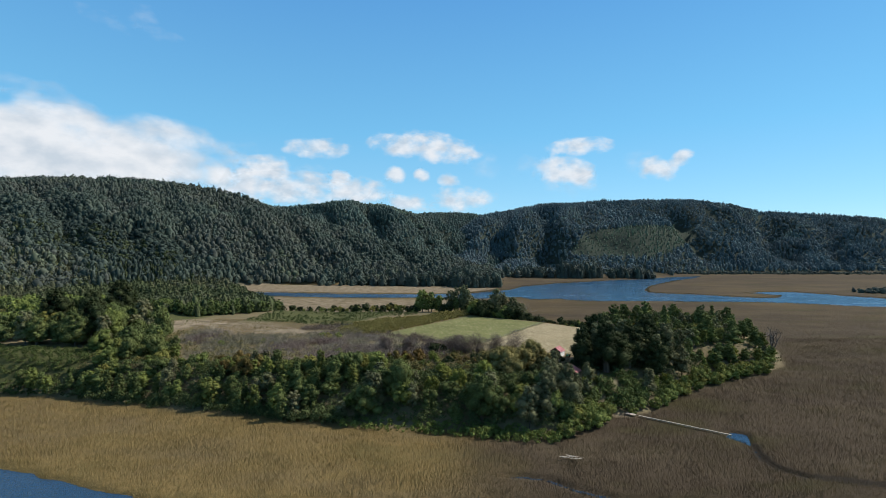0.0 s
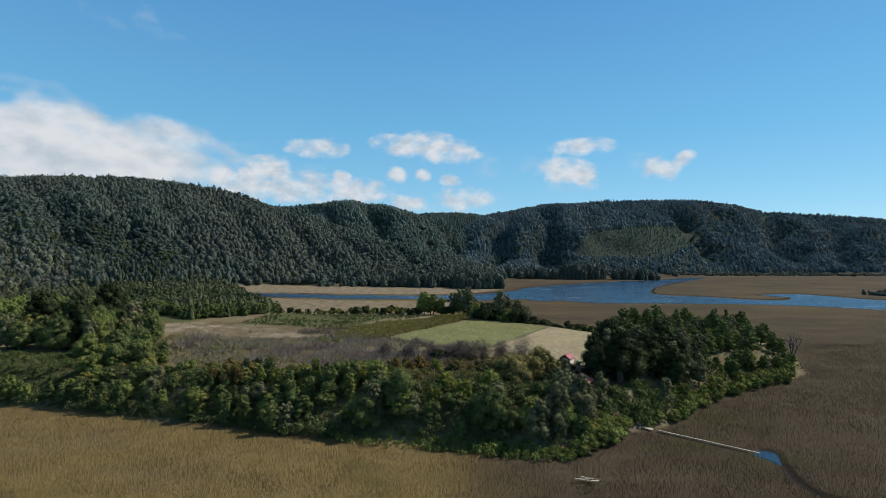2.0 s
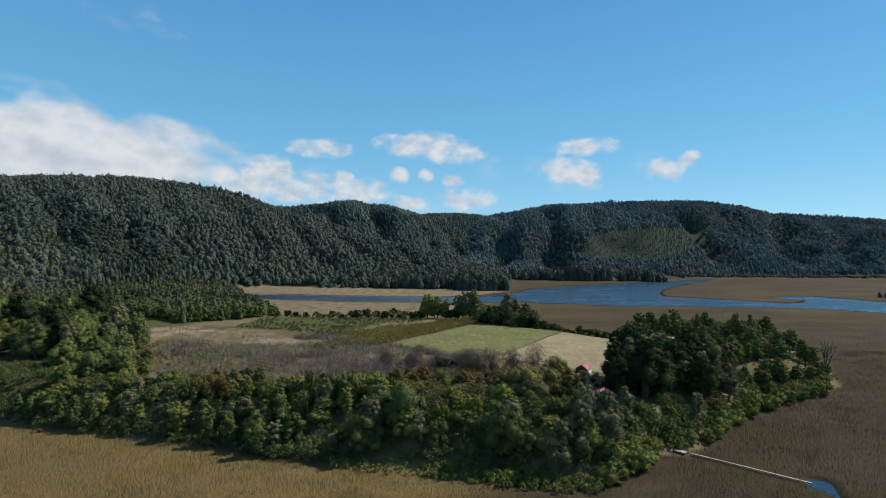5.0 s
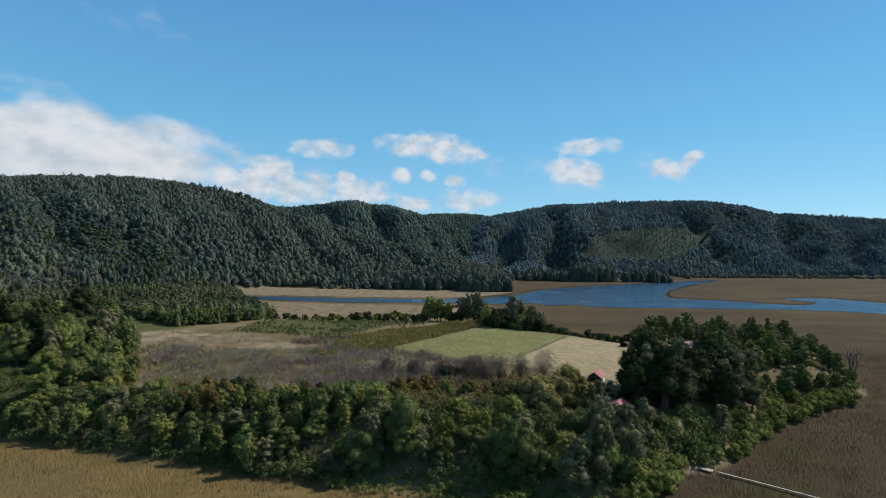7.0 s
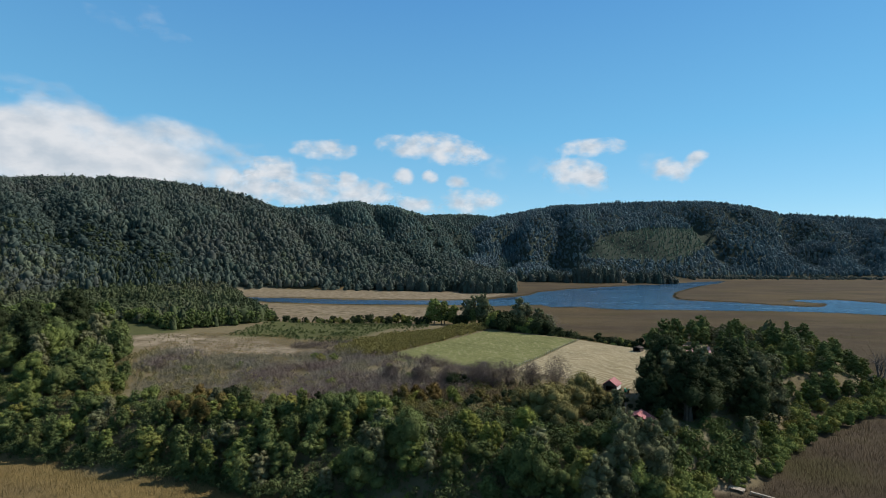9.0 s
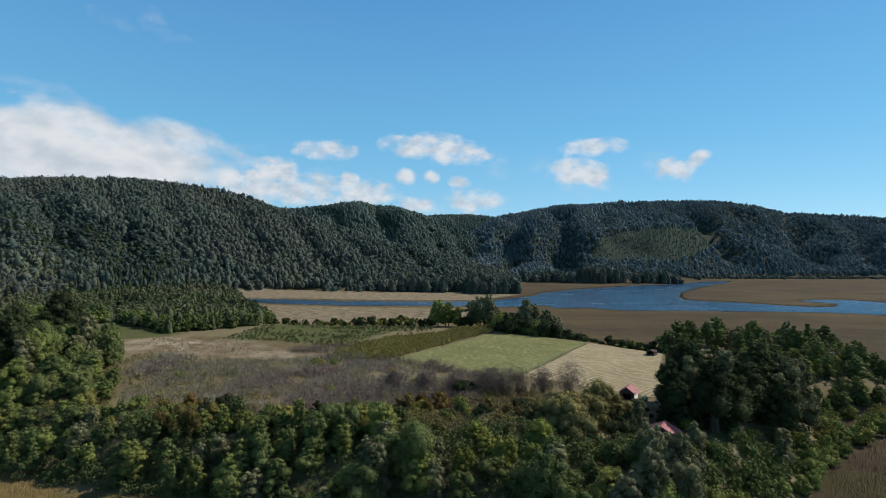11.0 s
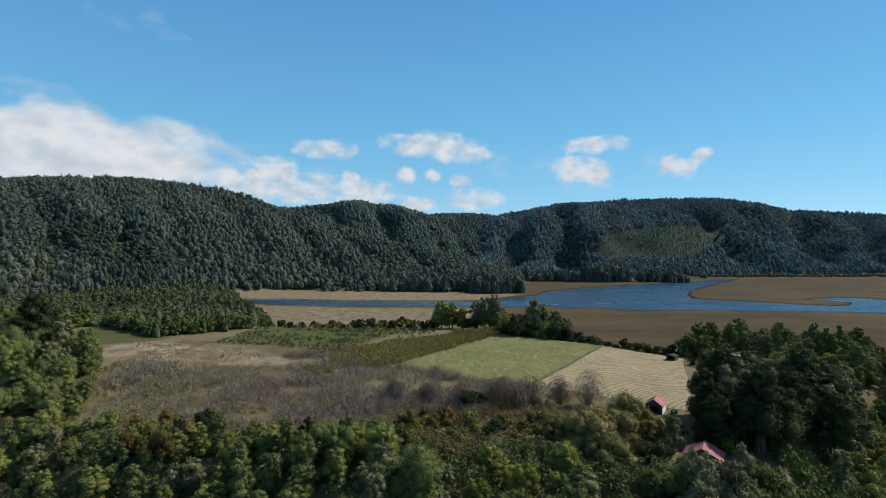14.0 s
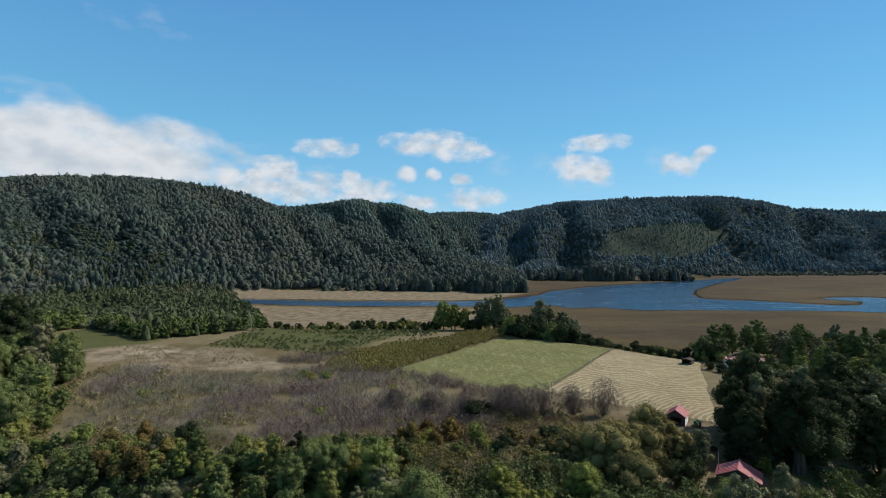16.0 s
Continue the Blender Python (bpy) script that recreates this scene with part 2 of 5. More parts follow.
CHANNEL = [(-1200, 800), (-420, 760), (-323, 735), (-179, 705), (-77, 690), (25, 692), (80, 745), (105, 775), (131, 840), (198, 914), (289, 984), (364, 1044), (402, 1055), (456, 1100), (514, 1149), (598, 1189), (535, 1100), (441, 984), (395, 922), (339, 840), (306, 776), (286, 717), (318, 693), (347, 674), (369, 649), (393, 629), (417, 637), (438, 661), (426, 683), (416, 702), (446, 722), (494, 727), (509, 693), (519, 657), (540, 625), (1300, 600), (1300, 500), (452, 524), (424, 537), (381, 561), (328, 576), (266, 580), (203, 583), (172, 586), (151, 593), (139, 610), (104, 607), (98, 633), (46, 616), (-36, 627), (-132, 630), (-215, 650), (-300, 700), (-420, 738), (-1200, 780)]
POOL = [(86.4, 157), (90.5, 161.6), (94.6, 160), (93.0, 155.5), (91.2, 152.0), (89.6, 150.0), (88.6, 153)]
DITCH = [(90.0, 149), (88.0, 143), (86.6, 138.5), (87.4, 133.4), (92, 128.6), (99.5, 126), (107, 123.6), (120, 121), (135, 119)]
PUDDLE = [(15, 129.4), (20, 130.0), (26, 128.0), (31, 123.2), (40, 117.6), (60, 116), (60, 115), (39.5, 116.6), (30.4, 122.2), (25, 127.4)]
PX = np.array([-400, 0, 140, 250, 350, 430, 520, 640, 760, 880, 940, 1000], float)
LEFT_Y = np.array([340, 318, 312, 318, 328, 341, 376, 412, 440, 474, 492, 500], float)
MID_X, MID_Y = [300, 430, 520, 570, 620, 690, 745, 800, 880, 960], [420, 372, 362, 356, 354, 362, 379, 402, 440, 478]
FAR_X, FAR_Y = [560, 680, 745, 780, 850, 900, 1000], [420, 390, 378, 375, 381, 398, 440]
RIGHT_X = [760, 800, 850, 900, 950, 1010, 1060, 1140, 1200, 1290, 1350, 1450, 1568, 1750, 2100]
RIGHT_Y = [446, 415, 383, 370, 362, 362, 354, 352, 355, 358, 374, 378, 388, 392, 405]


# side valleys of each hill: bearing at the foot and at the crest, depth in metres, half width by bearing
VALLEYS = {
    "left": [(-60, -150, 18, 26), (40, -70, 14, 24), (150, 20, 22, 30), (262, 150, 14, 20), (352, 250, 20, 28), (470, 360, 16, 22), (585, 450, 20, 24), (690, 560, 18, 24), (800, 660, 16, 18)],
    "middle": [(470, 500, 26, 14), (590, 560, 38, 16), (690, 640, 44, 18), (780, 715, 38, 16), (850, 770, 30, 14)],
    "back": [(700, 720, 22, 14), (800, 790, 24, 14)],
    "right": [(860, 905, 44, 22), (985, 940, 46, 20), (1262, 1150, 75, 26), (1400, 1335, 66, 24), (1490, 1450, 55, 26), (1600, 1570, 50, 26)],
}


def hill(x, y, px, py, foot, ridge, trees, power, relief, valleys):
    """A long hill: its skyline by bearing, its foot and crest by distance, with side valleys."""
    u = x / np.maximum(y, 60.0) * 907 + 784
    top = 56.7 + (446 - np.interp(u, px, py)) / 907 * np.interp(u, px, ridge) - trees
    f, r = np.interp(u, px, foot), np.interp(u, px, ridge)
    t = np.clip((y - f) / (r - f), 0, 2.2)
    up = np.where(t < 1, t ** power * np.abs(2 - t ** power) ** 0.5, 1 - 0.45 * np.abs(t - 1) ** 1.5)
    fold = fbm(x + 0.15 * y, y * 0.45, 300.0, 4) + 0.5 * (0.35 - np.abs(fbm(x - 0.2 * y, y * 0.3, 170.0, 2)))
    fold = np.minimum(fold, 0.18)
    high = np.maximum(top, 0) * up * np.maximum(1 + relief * fold * np.clip(1.3 - 1.3 * t, 0, 1) * np.clip(t * 4, 0, 1), 0.3)
    way = 16 * fbm(x, y, 160.0, 3)
    cut = 0.0
    for low_u, high_u, deep, wide in valleys:
        cut = cut + deep * np.exp(-((u + way - low_u - (high_u - low_u) * np.clip(t, 0, 1)) / wide) ** 2)
    return np.where(high > 0, np.maximum(high - cut * smooth01(t * 3.5) * smooth01((1.02 - t) * 2.6) , 0.25 * high), high), t


def hills(x, y):
    a, ta = hill(x, y, PX, LEFT_Y, np.interp(PX, [-400, 0, 400, 460, 880, 1000], [520, 620, 800, 872, 890, 960]), np.interp(PX, [-400, 400, 880, 1000], [1250, 1330, 1130, 1120]), 15.0, 1.0, 1.3, VALLEYS["left"])
    b, tb = hill(x, y, MID_X, MID_Y, np.full(len(MID_X), 1180.0), np.full(len(MID_X), 1750.0), 13.5, 1.1, 1.9, VALLEYS["middle"])
    c, tc = hill(x, y, FAR_X, FAR_Y, np.full(len(FAR_X), 1650.0), np.full(len(FAR_X), 2450.0), 13.5, 1.1, 1.9, VALLEYS["back"])
    d, td = hill(x, y, RIGHT_X, RIGHT_Y, np.interp(RIGHT_X, [760, 900, 1150, 1300, 2100], [1100, 1130, 1240, 1400, 1420]), np.full(len(RIGHT_X), 2100.0), 13.0, 1.05, 1.6, VALLEYS["right"])
    hs, ts = np.stack([a, b, c, d]), np.stack([ta, tb, tc, td])
    k = hs.argmax(0)
    return hs.max(0), np.take_along_axis(ts, k[None], 0)[0], k


def line_distance(pts, x, y):
    best = np.full(np.shape(x), 1e9)
    for (ax, ay), (bx, by) in zip(pts, pts[1:]):
        k = np.clip(((x - ax) * (bx - ax) + (y - ay) * (by - ay)) / ((bx - ax) ** 2 + (by - ay) ** 2), 0, 1)
        best = np.minimum(best, np.hypot(x - ax - k * (bx - ax), y - ay - k * (by - ay)))
    return best


def wet_depth(x, y):
    w = 3.0 * fbm(x, y, 22.0, 3)
    small = 0.5 * fbm(x, y, 5.0, 2)
    return np.maximum.reduce([inside_depth(RIVER, x + small, y + 2 * small), inside_depth(CHANNEL, x + w, y + w) , inside_depth(POOL, x + small, y + small), inside_depth(PUDDLE, x + small, y + small), 0.05 + small - line_distance(DITCH[:5], x, y)])


def land_depth(x, y):
    w = 3.5 * fbm(x, y, 30.0, 3)
    return inside_depth(LAND, x + w, y + w)


def ground_z(x, y):
    x, y = np.asarray(x, float), np.asarray(y, float)
    d = land_depth(x, y)
    top = 10.0 + 3.0 * smooth01((-x - 80) / 120.0) * smooth01((500 - y) / 150.0) - 6.0 * smooth01((y - 395) / 45.0)
    bank = np.where(y < 300, 20.0, 16.0)
    land = top * smooth01((d + 2) / bank) * (1 + 0.05 * fbm(x, y, 40.0, 3))
    h, far = np.zeros(x.shape), y > 500
    if far.any():
        h[far] = hills(x[far], y[far])[0]
    marsh = 0.55 + (0.04 + 0.2 * smooth01((300 - y) / 80.0)) * fbm(x, y, 14.0, 3)
    wet = wet_depth(x, y)
    marsh = np.where(wet > -1.8, marsh + (-1.2 - marsh) * smooth01((wet + 1.6) / 3.2), marsh)
    return np.maximum(marsh, 0) * (land < 0.4) + np.where((wet > -1.6) & (land < 0.4), np.minimum(marsh, 0), 0) + np.where(land >= 0.4, np.maximum(land, marsh), 0) + h


def one_z(x, y):
    return float(ground_z(np.array([x]), np.array([y]))[0])


# ---- ground sheet ----
def span(*runs):
    return np.unique(np.concatenate([np.arange(a, b, s) for a, b, s in runs]))


GX = span((-4600, -2600, 250), (-2600, -900, 40), (-900, -330, 12), (-330, -130, 3.2), (-130, 12, 1.9), (12, 44, 1.1), (44, 82, 1.9), (82, 110, 1.0), (110, 135, 1.4), (135, 210, 3.2), (210, 700, 10), (700, 2600, 40), (2600, 4601, 250))
GY = span((-900, 60, 30), (60, 100, 6), (100, 114, 1.7), (114, 162, 1.1), (162, 166, 1.7), (166, 440, 3.2), (440, 900, 7), (900, 1500, 14), (1500, 2700, 35), (2700, 4701, 250))
gx, gy = np.meshgrid(GX, GY)
gz = ground_z(gx.ravel(), gy.ravel())
nx, ny = len(GX), len(GY)
idx = np.arange(nx * ny).reshape(ny, nx)
quads = np.stack([idx[:-1, :-1], idx[:-1, 1:], idx[1:, 1:], idx[1:, :-1]], -1).reshape(-1, 4)

CLEARING = [(-184, 318), (-160, 340), (-112, 334), (-82, 312), (-58, 306), (-66, 290), (-107, 282), (-147, 291), (-172, 304)]
SAND = [[(-150, 480), (-20, 476), (25, 540), (10, 596), (-60, 606), (-130, 612), (-230, 640), (-200, 560)], [(52, 176), (60, 183), (66, 190), (68, 195), (66, 196), (59, 185), (52, 179)], [(57, 173), (72, 176), (71, 179), (58, 177)], [(120, 258), (131, 258), (130, 268), (121, 270)], [(-340, 740), (-180, 708), (-77, 694), (20, 696), (60, 745), (90, 790), (0, 835), (-170, 862), (-340, 872)], [(34, 246), (66, 228), (62, 222), (46, 220), (36, 238)], [(-70, 210), (-62, 211), (-46, 209), (-41, 205), (-46, 200), (-52, 202), (-60, 204), (-69, 205)]]
BRUSH = [(-140, 290), (-133, 256), (-110, 218), (-44, 210), (0, 222), (12, 252), (-18, 284), (-58, 298), (-100, 284)]


def soil_material():
    m, n, l, b = material("ground", 1.0, 0.05)
    fine = noise_fac(n, l, 2.2, 4.0, 0.7)
    medium = noise_fac(n, l, 0.12, 5.0, 0.65)
    large = noise_fac(n, l, 0.018, 4.0, 0.6, stretch=(1, 2.2, 1))
    streak = noise_fac(n, l, 3.2, 3.0, 0.6, stretch=(1, 0.22, 1))
    golden = mix(n, l, medium, (0.165, 0.112, 0.038), (0.25, 0.178, 0.072))
    brown = mix(n, l, medium, (0.044, 0.032, 0.021), (0.084, 0.062, 0.040))
    marsh = mix(n, l, attr(n, "golden"), brown, golden)
    marsh = mix(n, l, map_range(n, l, large, 0.46, 0.64), marsh, mix(n, l, 0.5, marsh, mix(n, l, medium, (0.085, 0.064, 0.038), (0.14, 0.11, 0.068))))
    marsh = mix(n, l, map_range(n, l, large, 0.46, 0.32), marsh, mix(n, l, 0.65, marsh, (0.062, 0.058, 0.018)))
    # dark ditch line: muddy bed with the shade of its reeds painted in
    marsh = mix(n, l, attr(n, "mud_shade"), marsh, (0.016, 0.013, 0.010))
    marsh = mix(n, l, map_range(n, l, streak, 0.3, 0.7), mix(n, l, 0.35, marsh, (0.03, 0.022, 0.012)), marsh)
    grass = mix(n, l, medium, (0.095, 0.080, 0.042), (0.22, 0.175, 0.10))
    straw = mix(n, l, map_range(n, l, medium, 0.36, 0.68), (0.12, 0.095, 0.056), (0.32, 0.255, 0.178))
    forest = mix(n, l, medium, (0.024, 0.032, 0.024), (0.042, 0.054, 0.040))
    grass = mix(n, l, attr(n, "lush"), grass, mix(n, l, medium, (0.048, 0.056, 0.02), (0.105, 0.105, 0.04)))
    c = mix(n, l, attr(n, "land"), marsh, grass)
    c = mix(n, l, attr(n, "straw"), c, straw)
    c = mix(n, l, attr(n, "forest"), c, forest)
    c = mix(n, l, map_range(n, l, fine, 0.3, 0.75), mix(n, l, 0.25, c, (0.03, 0.024, 0.014)), c)
    l.new(c, b.inputs["Base Color"])
    add_bump(n, l, b, fine, 0.4, 0.4)
    return m


ground = new("ground", raw_mesh("ground", np.stack([gx.ravel(), gy.ravel(), gz], -1), quads, soil_material(), True))
tagged(ground, "brown reed marsh rising to a grassy terrace and forested hills", "ground", kind="structure")


def put_attr(me, name, values):
    a = me.attributes.new(name, "FLOAT", "POINT")
    a.data.foreach_set("value", np.asarray(values, np.float32))


def golden_at(x, y):
    near = smooth01((30 - x + 14 * fbm(x, y, 25.0, 3)) / 40.0) * smooth01((230 - y) / 30.0)
    far = 0.65 * smooth01((70 - x + 20 * fbm(x, y, 40.0, 3)) / 60.0) * smooth01((y - 400) / 40.0)
    far = np.maximum(far, (0.10 + 0.35 * fbm(x, y * 2.2, 90.0, 4)) * smooth01((y - 270) / 80.0))
    return np.clip(near + far, 0, 1)


fx, fy = gx.ravel(), gy.ravel()
hz, ht, hk = hills(fx, fy)
put_attr(ground.data, "golden", golden_at(fx, fy))
put_attr(ground.data, "mud_shade", smooth01((2.7 + 0.8 * fbm(fx, fy, 4.0, 2) - line_distance(DITCH, fx, fy)) / 1.5))
put_attr(ground.data, "land", smooth01((land_depth(fx, fy) + 3) / 5.0))
put_attr(ground.data, "straw", np.maximum(smooth01((inside_depth(CLEARING, fx + 6 * fbm(fx, fy, 12.0), fy + 5 * fbm(fx, fy, 9.0)) + 1) / 5.0), np.max([smooth01((inside_depth(q, fx, fy) + 0.5) / 3.0) for q in SAND], axis=0) * 0.8))
LUSH = [[(-300, 214), (-175, 204), (-146, 200), (-140, 222), (-160, 240), (-300, 236)], [(-132, 335), (-100, 338), (-62, 326), (-30, 395), (-70, 430), (-128, 430)], [(-232, 400), (-236, 340), (-210, 322), (-184, 316), (-160, 338), (-158, 352), (-190, 397)], [(50, 182), (70, 184), (92, 206), (70, 202), (56, 200)]]
put_attr(ground.data, "lush", np.max([smooth01((inside_depth(q, fx + 5 * fbm(fx, fy, 9.0), fy + 5 * fbm(fy, fx, 9.0)) + 2) / 7.0) for q in LUSH], axis=0))
put_attr(ground.data, "forest", smooth01((hz - 1.0) / 4.0))


def water_material():
    m, n, l, b = material("water", 0.08, 0.5)
    b.inputs["Base Color"].default_value = (0.016, 0.045, 0.085, 1)
    b.inputs["IOR"].default_value = 1.33
    wave = noise_fac(n, l, 0.9, 4.0, 0.6, stretch=(1, 2.0, 1))
    calm = noise_fac(n, l, 0.02, 3.0, 0.5, stretch=(0.5, 2.5, 1))
    l.new(ramp(n, l, calm, [(0.35, (0.12,) * 3), (0.65, (0.28,) * 3)]), b.inputs["Roughness"])
    add_bump(n, l, b, wave, 0.5, 0.4)
    return m


water = new("water", raw_mesh("water", [(-2600, -900, -0.3), (2600, -900, -0.3), (2600, 1700, -0.3), (-2600, 1700, -0.3)], [(0, 1, 2, 3)], water_material()))
tagged(water, "rippled blue lake and river water reflecting the sky", "water", kind="structure")


# ---- fields on the terrace ----
def patch(name, corners, lift, mat, step):
    """A sheet on the ground between four corners."""
    a, b, c, d = (np.array(p, float) for p in corners)
    nu, nv = max(2, int(np.linalg.norm(b - a) / step)), max(2, int(np.linalg.norm(d - a) / step))
    u, v = np.meshgrid(np.linspace(0, 1, nu), np.linspace(0, 1, nv))
    u, v = u.ravel()[:, None], v.ravel()[:, None]
    p = a * (1 - u) * (1 - v) + b * u * (1 - v) + c * u * v + d * (1 - u) * v
    wob = 0.8 * np.stack([fbm(p[:, 0], p[:, 1], 9.0), fbm(p[:, 1], p[:, 0], 9.0)], -1)
    p = p + wob
    z = ground_z(p[:, 0], p[:, 1]) + lift
    i = np.arange(nu * nv).reshape(nv, nu)
    q = np.stack([i[:-1, :-1], i[:-1, 1:], i[1:, 1:], i[1:, :-1]], -1).reshape(-1, 4)
    return new(name, raw_mesh(name, np.column_stack([p, z]), q, mat, True))


def field_material(name, a, b_col, line, line_gap, angle, amount, centre=None):
    m, n, l, b = material(name, 1.0, 0.05)
    tc = n.new("ShaderNodeTexCoord")
    mp = n.new("ShaderNodeMapping")
    mp.inputs["Rotation"].default_value = (0, 0, angle)
    l.new(tc.outputs["Object"], mp.inputs[0])
    w = n.new("ShaderNodeTexWave")
    if centre:
        w.wave_type, w.rings_direction = "RINGS", "Z"
        mp.inputs["Location"].default_value = (-centre[0], -centre[1], 0)
    w.inputs["Scale"].default_value = 0.314 / line_gap
    w.inputs["Distortion"].default_value, w.inputs["Detail"].default_value, w.inputs["Detail Scale"].default_value = 34.0, 7.0, 0.16
    l.new(mp.outputs[0], w.inputs["Vector"])
    fine = noise_fac(n, l, 1.6, 5.0, 0.75)
    big = noise_fac(n, l, 0.07, 3.0)
    c = mix(n, l, map_range(n, l, big, 0.3, 0.7), a, b_col)
    k = n.new("ShaderNodeMath")
    k.operation = "MULTIPLY"
    l.new(map_range(n, l, w.outputs["Fac"], 0.45, 0.9), k.inputs[0])
    k.inputs[1].default_value = amount
    c = mix(n, l, k.outputs[0], c, line)
    streak = noise_fac(n, l, 0.5, 5.0, 0.75, stretch=(1.0, 0.25, 1))
    c = mix(n, l, map_range(n, l, streak, 0.5, 0.72), c, mix(n, l, 0.6, c, line))
    c = mix(n, l, map_range(n, l, fine, 0.3, 0.7), mix(n, l, 0.65, c, tuple(v * 0.35 for v in a)), c)
    l.new(c, b.inputs["Base Color"])
    add_bump(n, l, b, fine, 0.9, 0.3)
    return m


FA, FB, FC, FD = (19, 372), (-40, 282), (20, 262), (66, 336)
meadow = patch("meadow", (FB, FC, FD, FA), 0.10, field_material("meadow_grass", (0.122, 0.132, 0.044), (0.195, 0.19, 0.075), (0.42, 0.38, 0.23), 3.2, 0.95, 0.1), 2.0)
tagged(meadow, "mown green meadow with pale cut grass", "field", kind="structure")
stubble = patch("stubble_field", ((20.6, 261.5), (62, 230), (93, 306), (66.6, 335.5)), 0.10, field_material("stubble", (0.225, 0.18, 0.098), (0.33, 0.265, 0.15), (0.54, 0.46, 0.31), 2.0, 0.0, 0.5, (74, 226)), 2.0)
tagged(stubble, "tan mown field with curved rows of cut straw", "field", kind="structure")


# ---- trees ----
GOLD = (1 + math.sqrt(5)) / 2
ICO_V = np.array([(-1, GOLD, 0), (1, GOLD, 0), (-1, -GOLD, 0), (1, -GOLD, 0), (0, -1, GOLD), (0, 1, GOLD), (0, -1, -GOLD), (0, 1, -GOLD), (GOLD, 0, -1), (GOLD, 0, 1), (-GOLD, 0, -1), (-GOLD, 0, 1)]) / math.sqrt(1 + GOLD ** 2)
ICO_F = np.array([(0, 11, 5), (0, 5, 1), (0, 1, 7), (0, 7, 10), (0, 10, 11), (1, 5, 9), (5, 11, 4), (11, 10, 2), (10, 7, 6), (7, 1, 8), (3, 9, 4), (3, 4, 2), (3, 2, 6), (3, 6, 8), (3, 8, 9), (4, 9, 5), (2, 4, 11), (6, 2, 10), (8, 6, 7), (9, 8, 1)])


def crown_shape(seed, tall, wide, low, lobes, leaves, leaf, pointy=0.0, droop=0.0, loose=0.5, core=0.8):
    """A crown of many small folded leaf clumps on the shells of uneven lobes."""
    r = np.random.default_rng(seed)
    k = np.arange(lobes)
    hgt = low + (tall - low) * (0.12 + 0.8 * (k + 0.5) / lobes)
    tt = (hgt - low) / (tall - low)
    reach = wide * ((1 - tt) * pointy + (1 - pointy) * np.sqrt(np.clip(1 - (1.9 * tt - 0.75) ** 2 * 0.75, 0.06, 1)))
    ang = k * 2.4 + r.uniform(-0.5, 0.5, lobes)
    off = reach * r.uniform(0.25, 0.85, lobes)
    cen = np.stack([off * np.cos(ang), off * np.sin(ang), hgt], -1)
    rad = np.clip(reach * 0.34 * np.exp(r.normal(0, 0.34, lobes)), 0.17 * wide, 0.62 * wide)
    squash = np.stack([r.uniform(0.8, 1.15, lobes), r.uniform(0.8, 1.15, lobes), r.uniform(0.6, 1.25, lobes)], -1)
    pick = r.choice(lobes, leaves, p=rad ** 2 / (rad ** 2).sum())
    d = r.normal(size=(leaves, 3))
    d /= np.linalg.norm(d, axis=1)[:, None]
    d[:, 2] = np.abs(d[:, 2]) * np.where(r.random(leaves) < 0.75, 1, -0.7)
    shell = np.where(r.random(leaves) < 0.75, r.uniform(0.74, 1.1, leaves), r.uniform(0.6, 1.32, leaves))[:, None]
    p = cen[pick] + d * rad[pick][:, None] * shell * squash[pick]
    p[:, 2] -= droop * r.random(leaves) * np.linalg.norm(p[:, :2], axis=1)
    nrm = d + r.normal(scale=loose, size=(leaves, 3))
    nrm /= np.linalg.norm(nrm, axis=1)[:, None]
    a = np.cross(nrm, r.normal(size=(leaves, 3)))
    a /= np.linalg.norm(a, axis=1)[:, None] + 1e-9
    b = np.cross(nrm, a)
    s = leaf * r.uniform(0.6, 1.3, leaves)[:, None]
    k = r.uniform(-0.6, 0.6, leaves)[:, None]
    v = np.stack([p - a * s * 1.1 - b * s * 0.35, p + a * s * k + b * s * 0.7, p + a * s * 1.1 - b * s * r.uniform(0.1, 0.5, leaves)[:, None]], 1).reshape(-1, 3)
    pieces = [(v, np.arange(leaves * 3).reshape(-1, 3))]
    if core:
        pieces += [(c + ICO_V * q * core * k * r.uniform(0.75, 1.2, (12, 1)), ICO_F) for c, q, k in zip(cen, rad, squash)]
    v, f = joined(pieces)
    return v, f, cen


def trunk_mesh(seed, name, mat, tall, thick, cen):
    r = np.random.default_rng(seed)
    bend = r.uniform(-0.4, 0.4, 2)
    pts = [(bend[0] * q * q, bend[1] * q * q, q * tall * 0.86 - 1.2 * (q == 0)) for q in (0, 0.25, 0.5, 0.75, 1)]
    pieces = [tube(pts, [thick * 1.3, thick, thick * 0.75, thick * 0.45, thick * 0.15])]
    for c in cen[:: max(1, len(cen) // 6)]:
        q = np.clip((c[2] / tall - 0.22) / 0.86, 0.12, 0.8)
        base = np.array([bend[0] * q * q, bend[1] * q * q, q * tall * 0.86])
        mid = (base + c) / 2 + (0, 0, -0.2)
        pieces.append(tube([base, mid, c], [thick * 0.45, thick * 0.28, thick * 0.1], 4))
    return raw_mesh(name, *joined(pieces), mat)


KINDS = {}


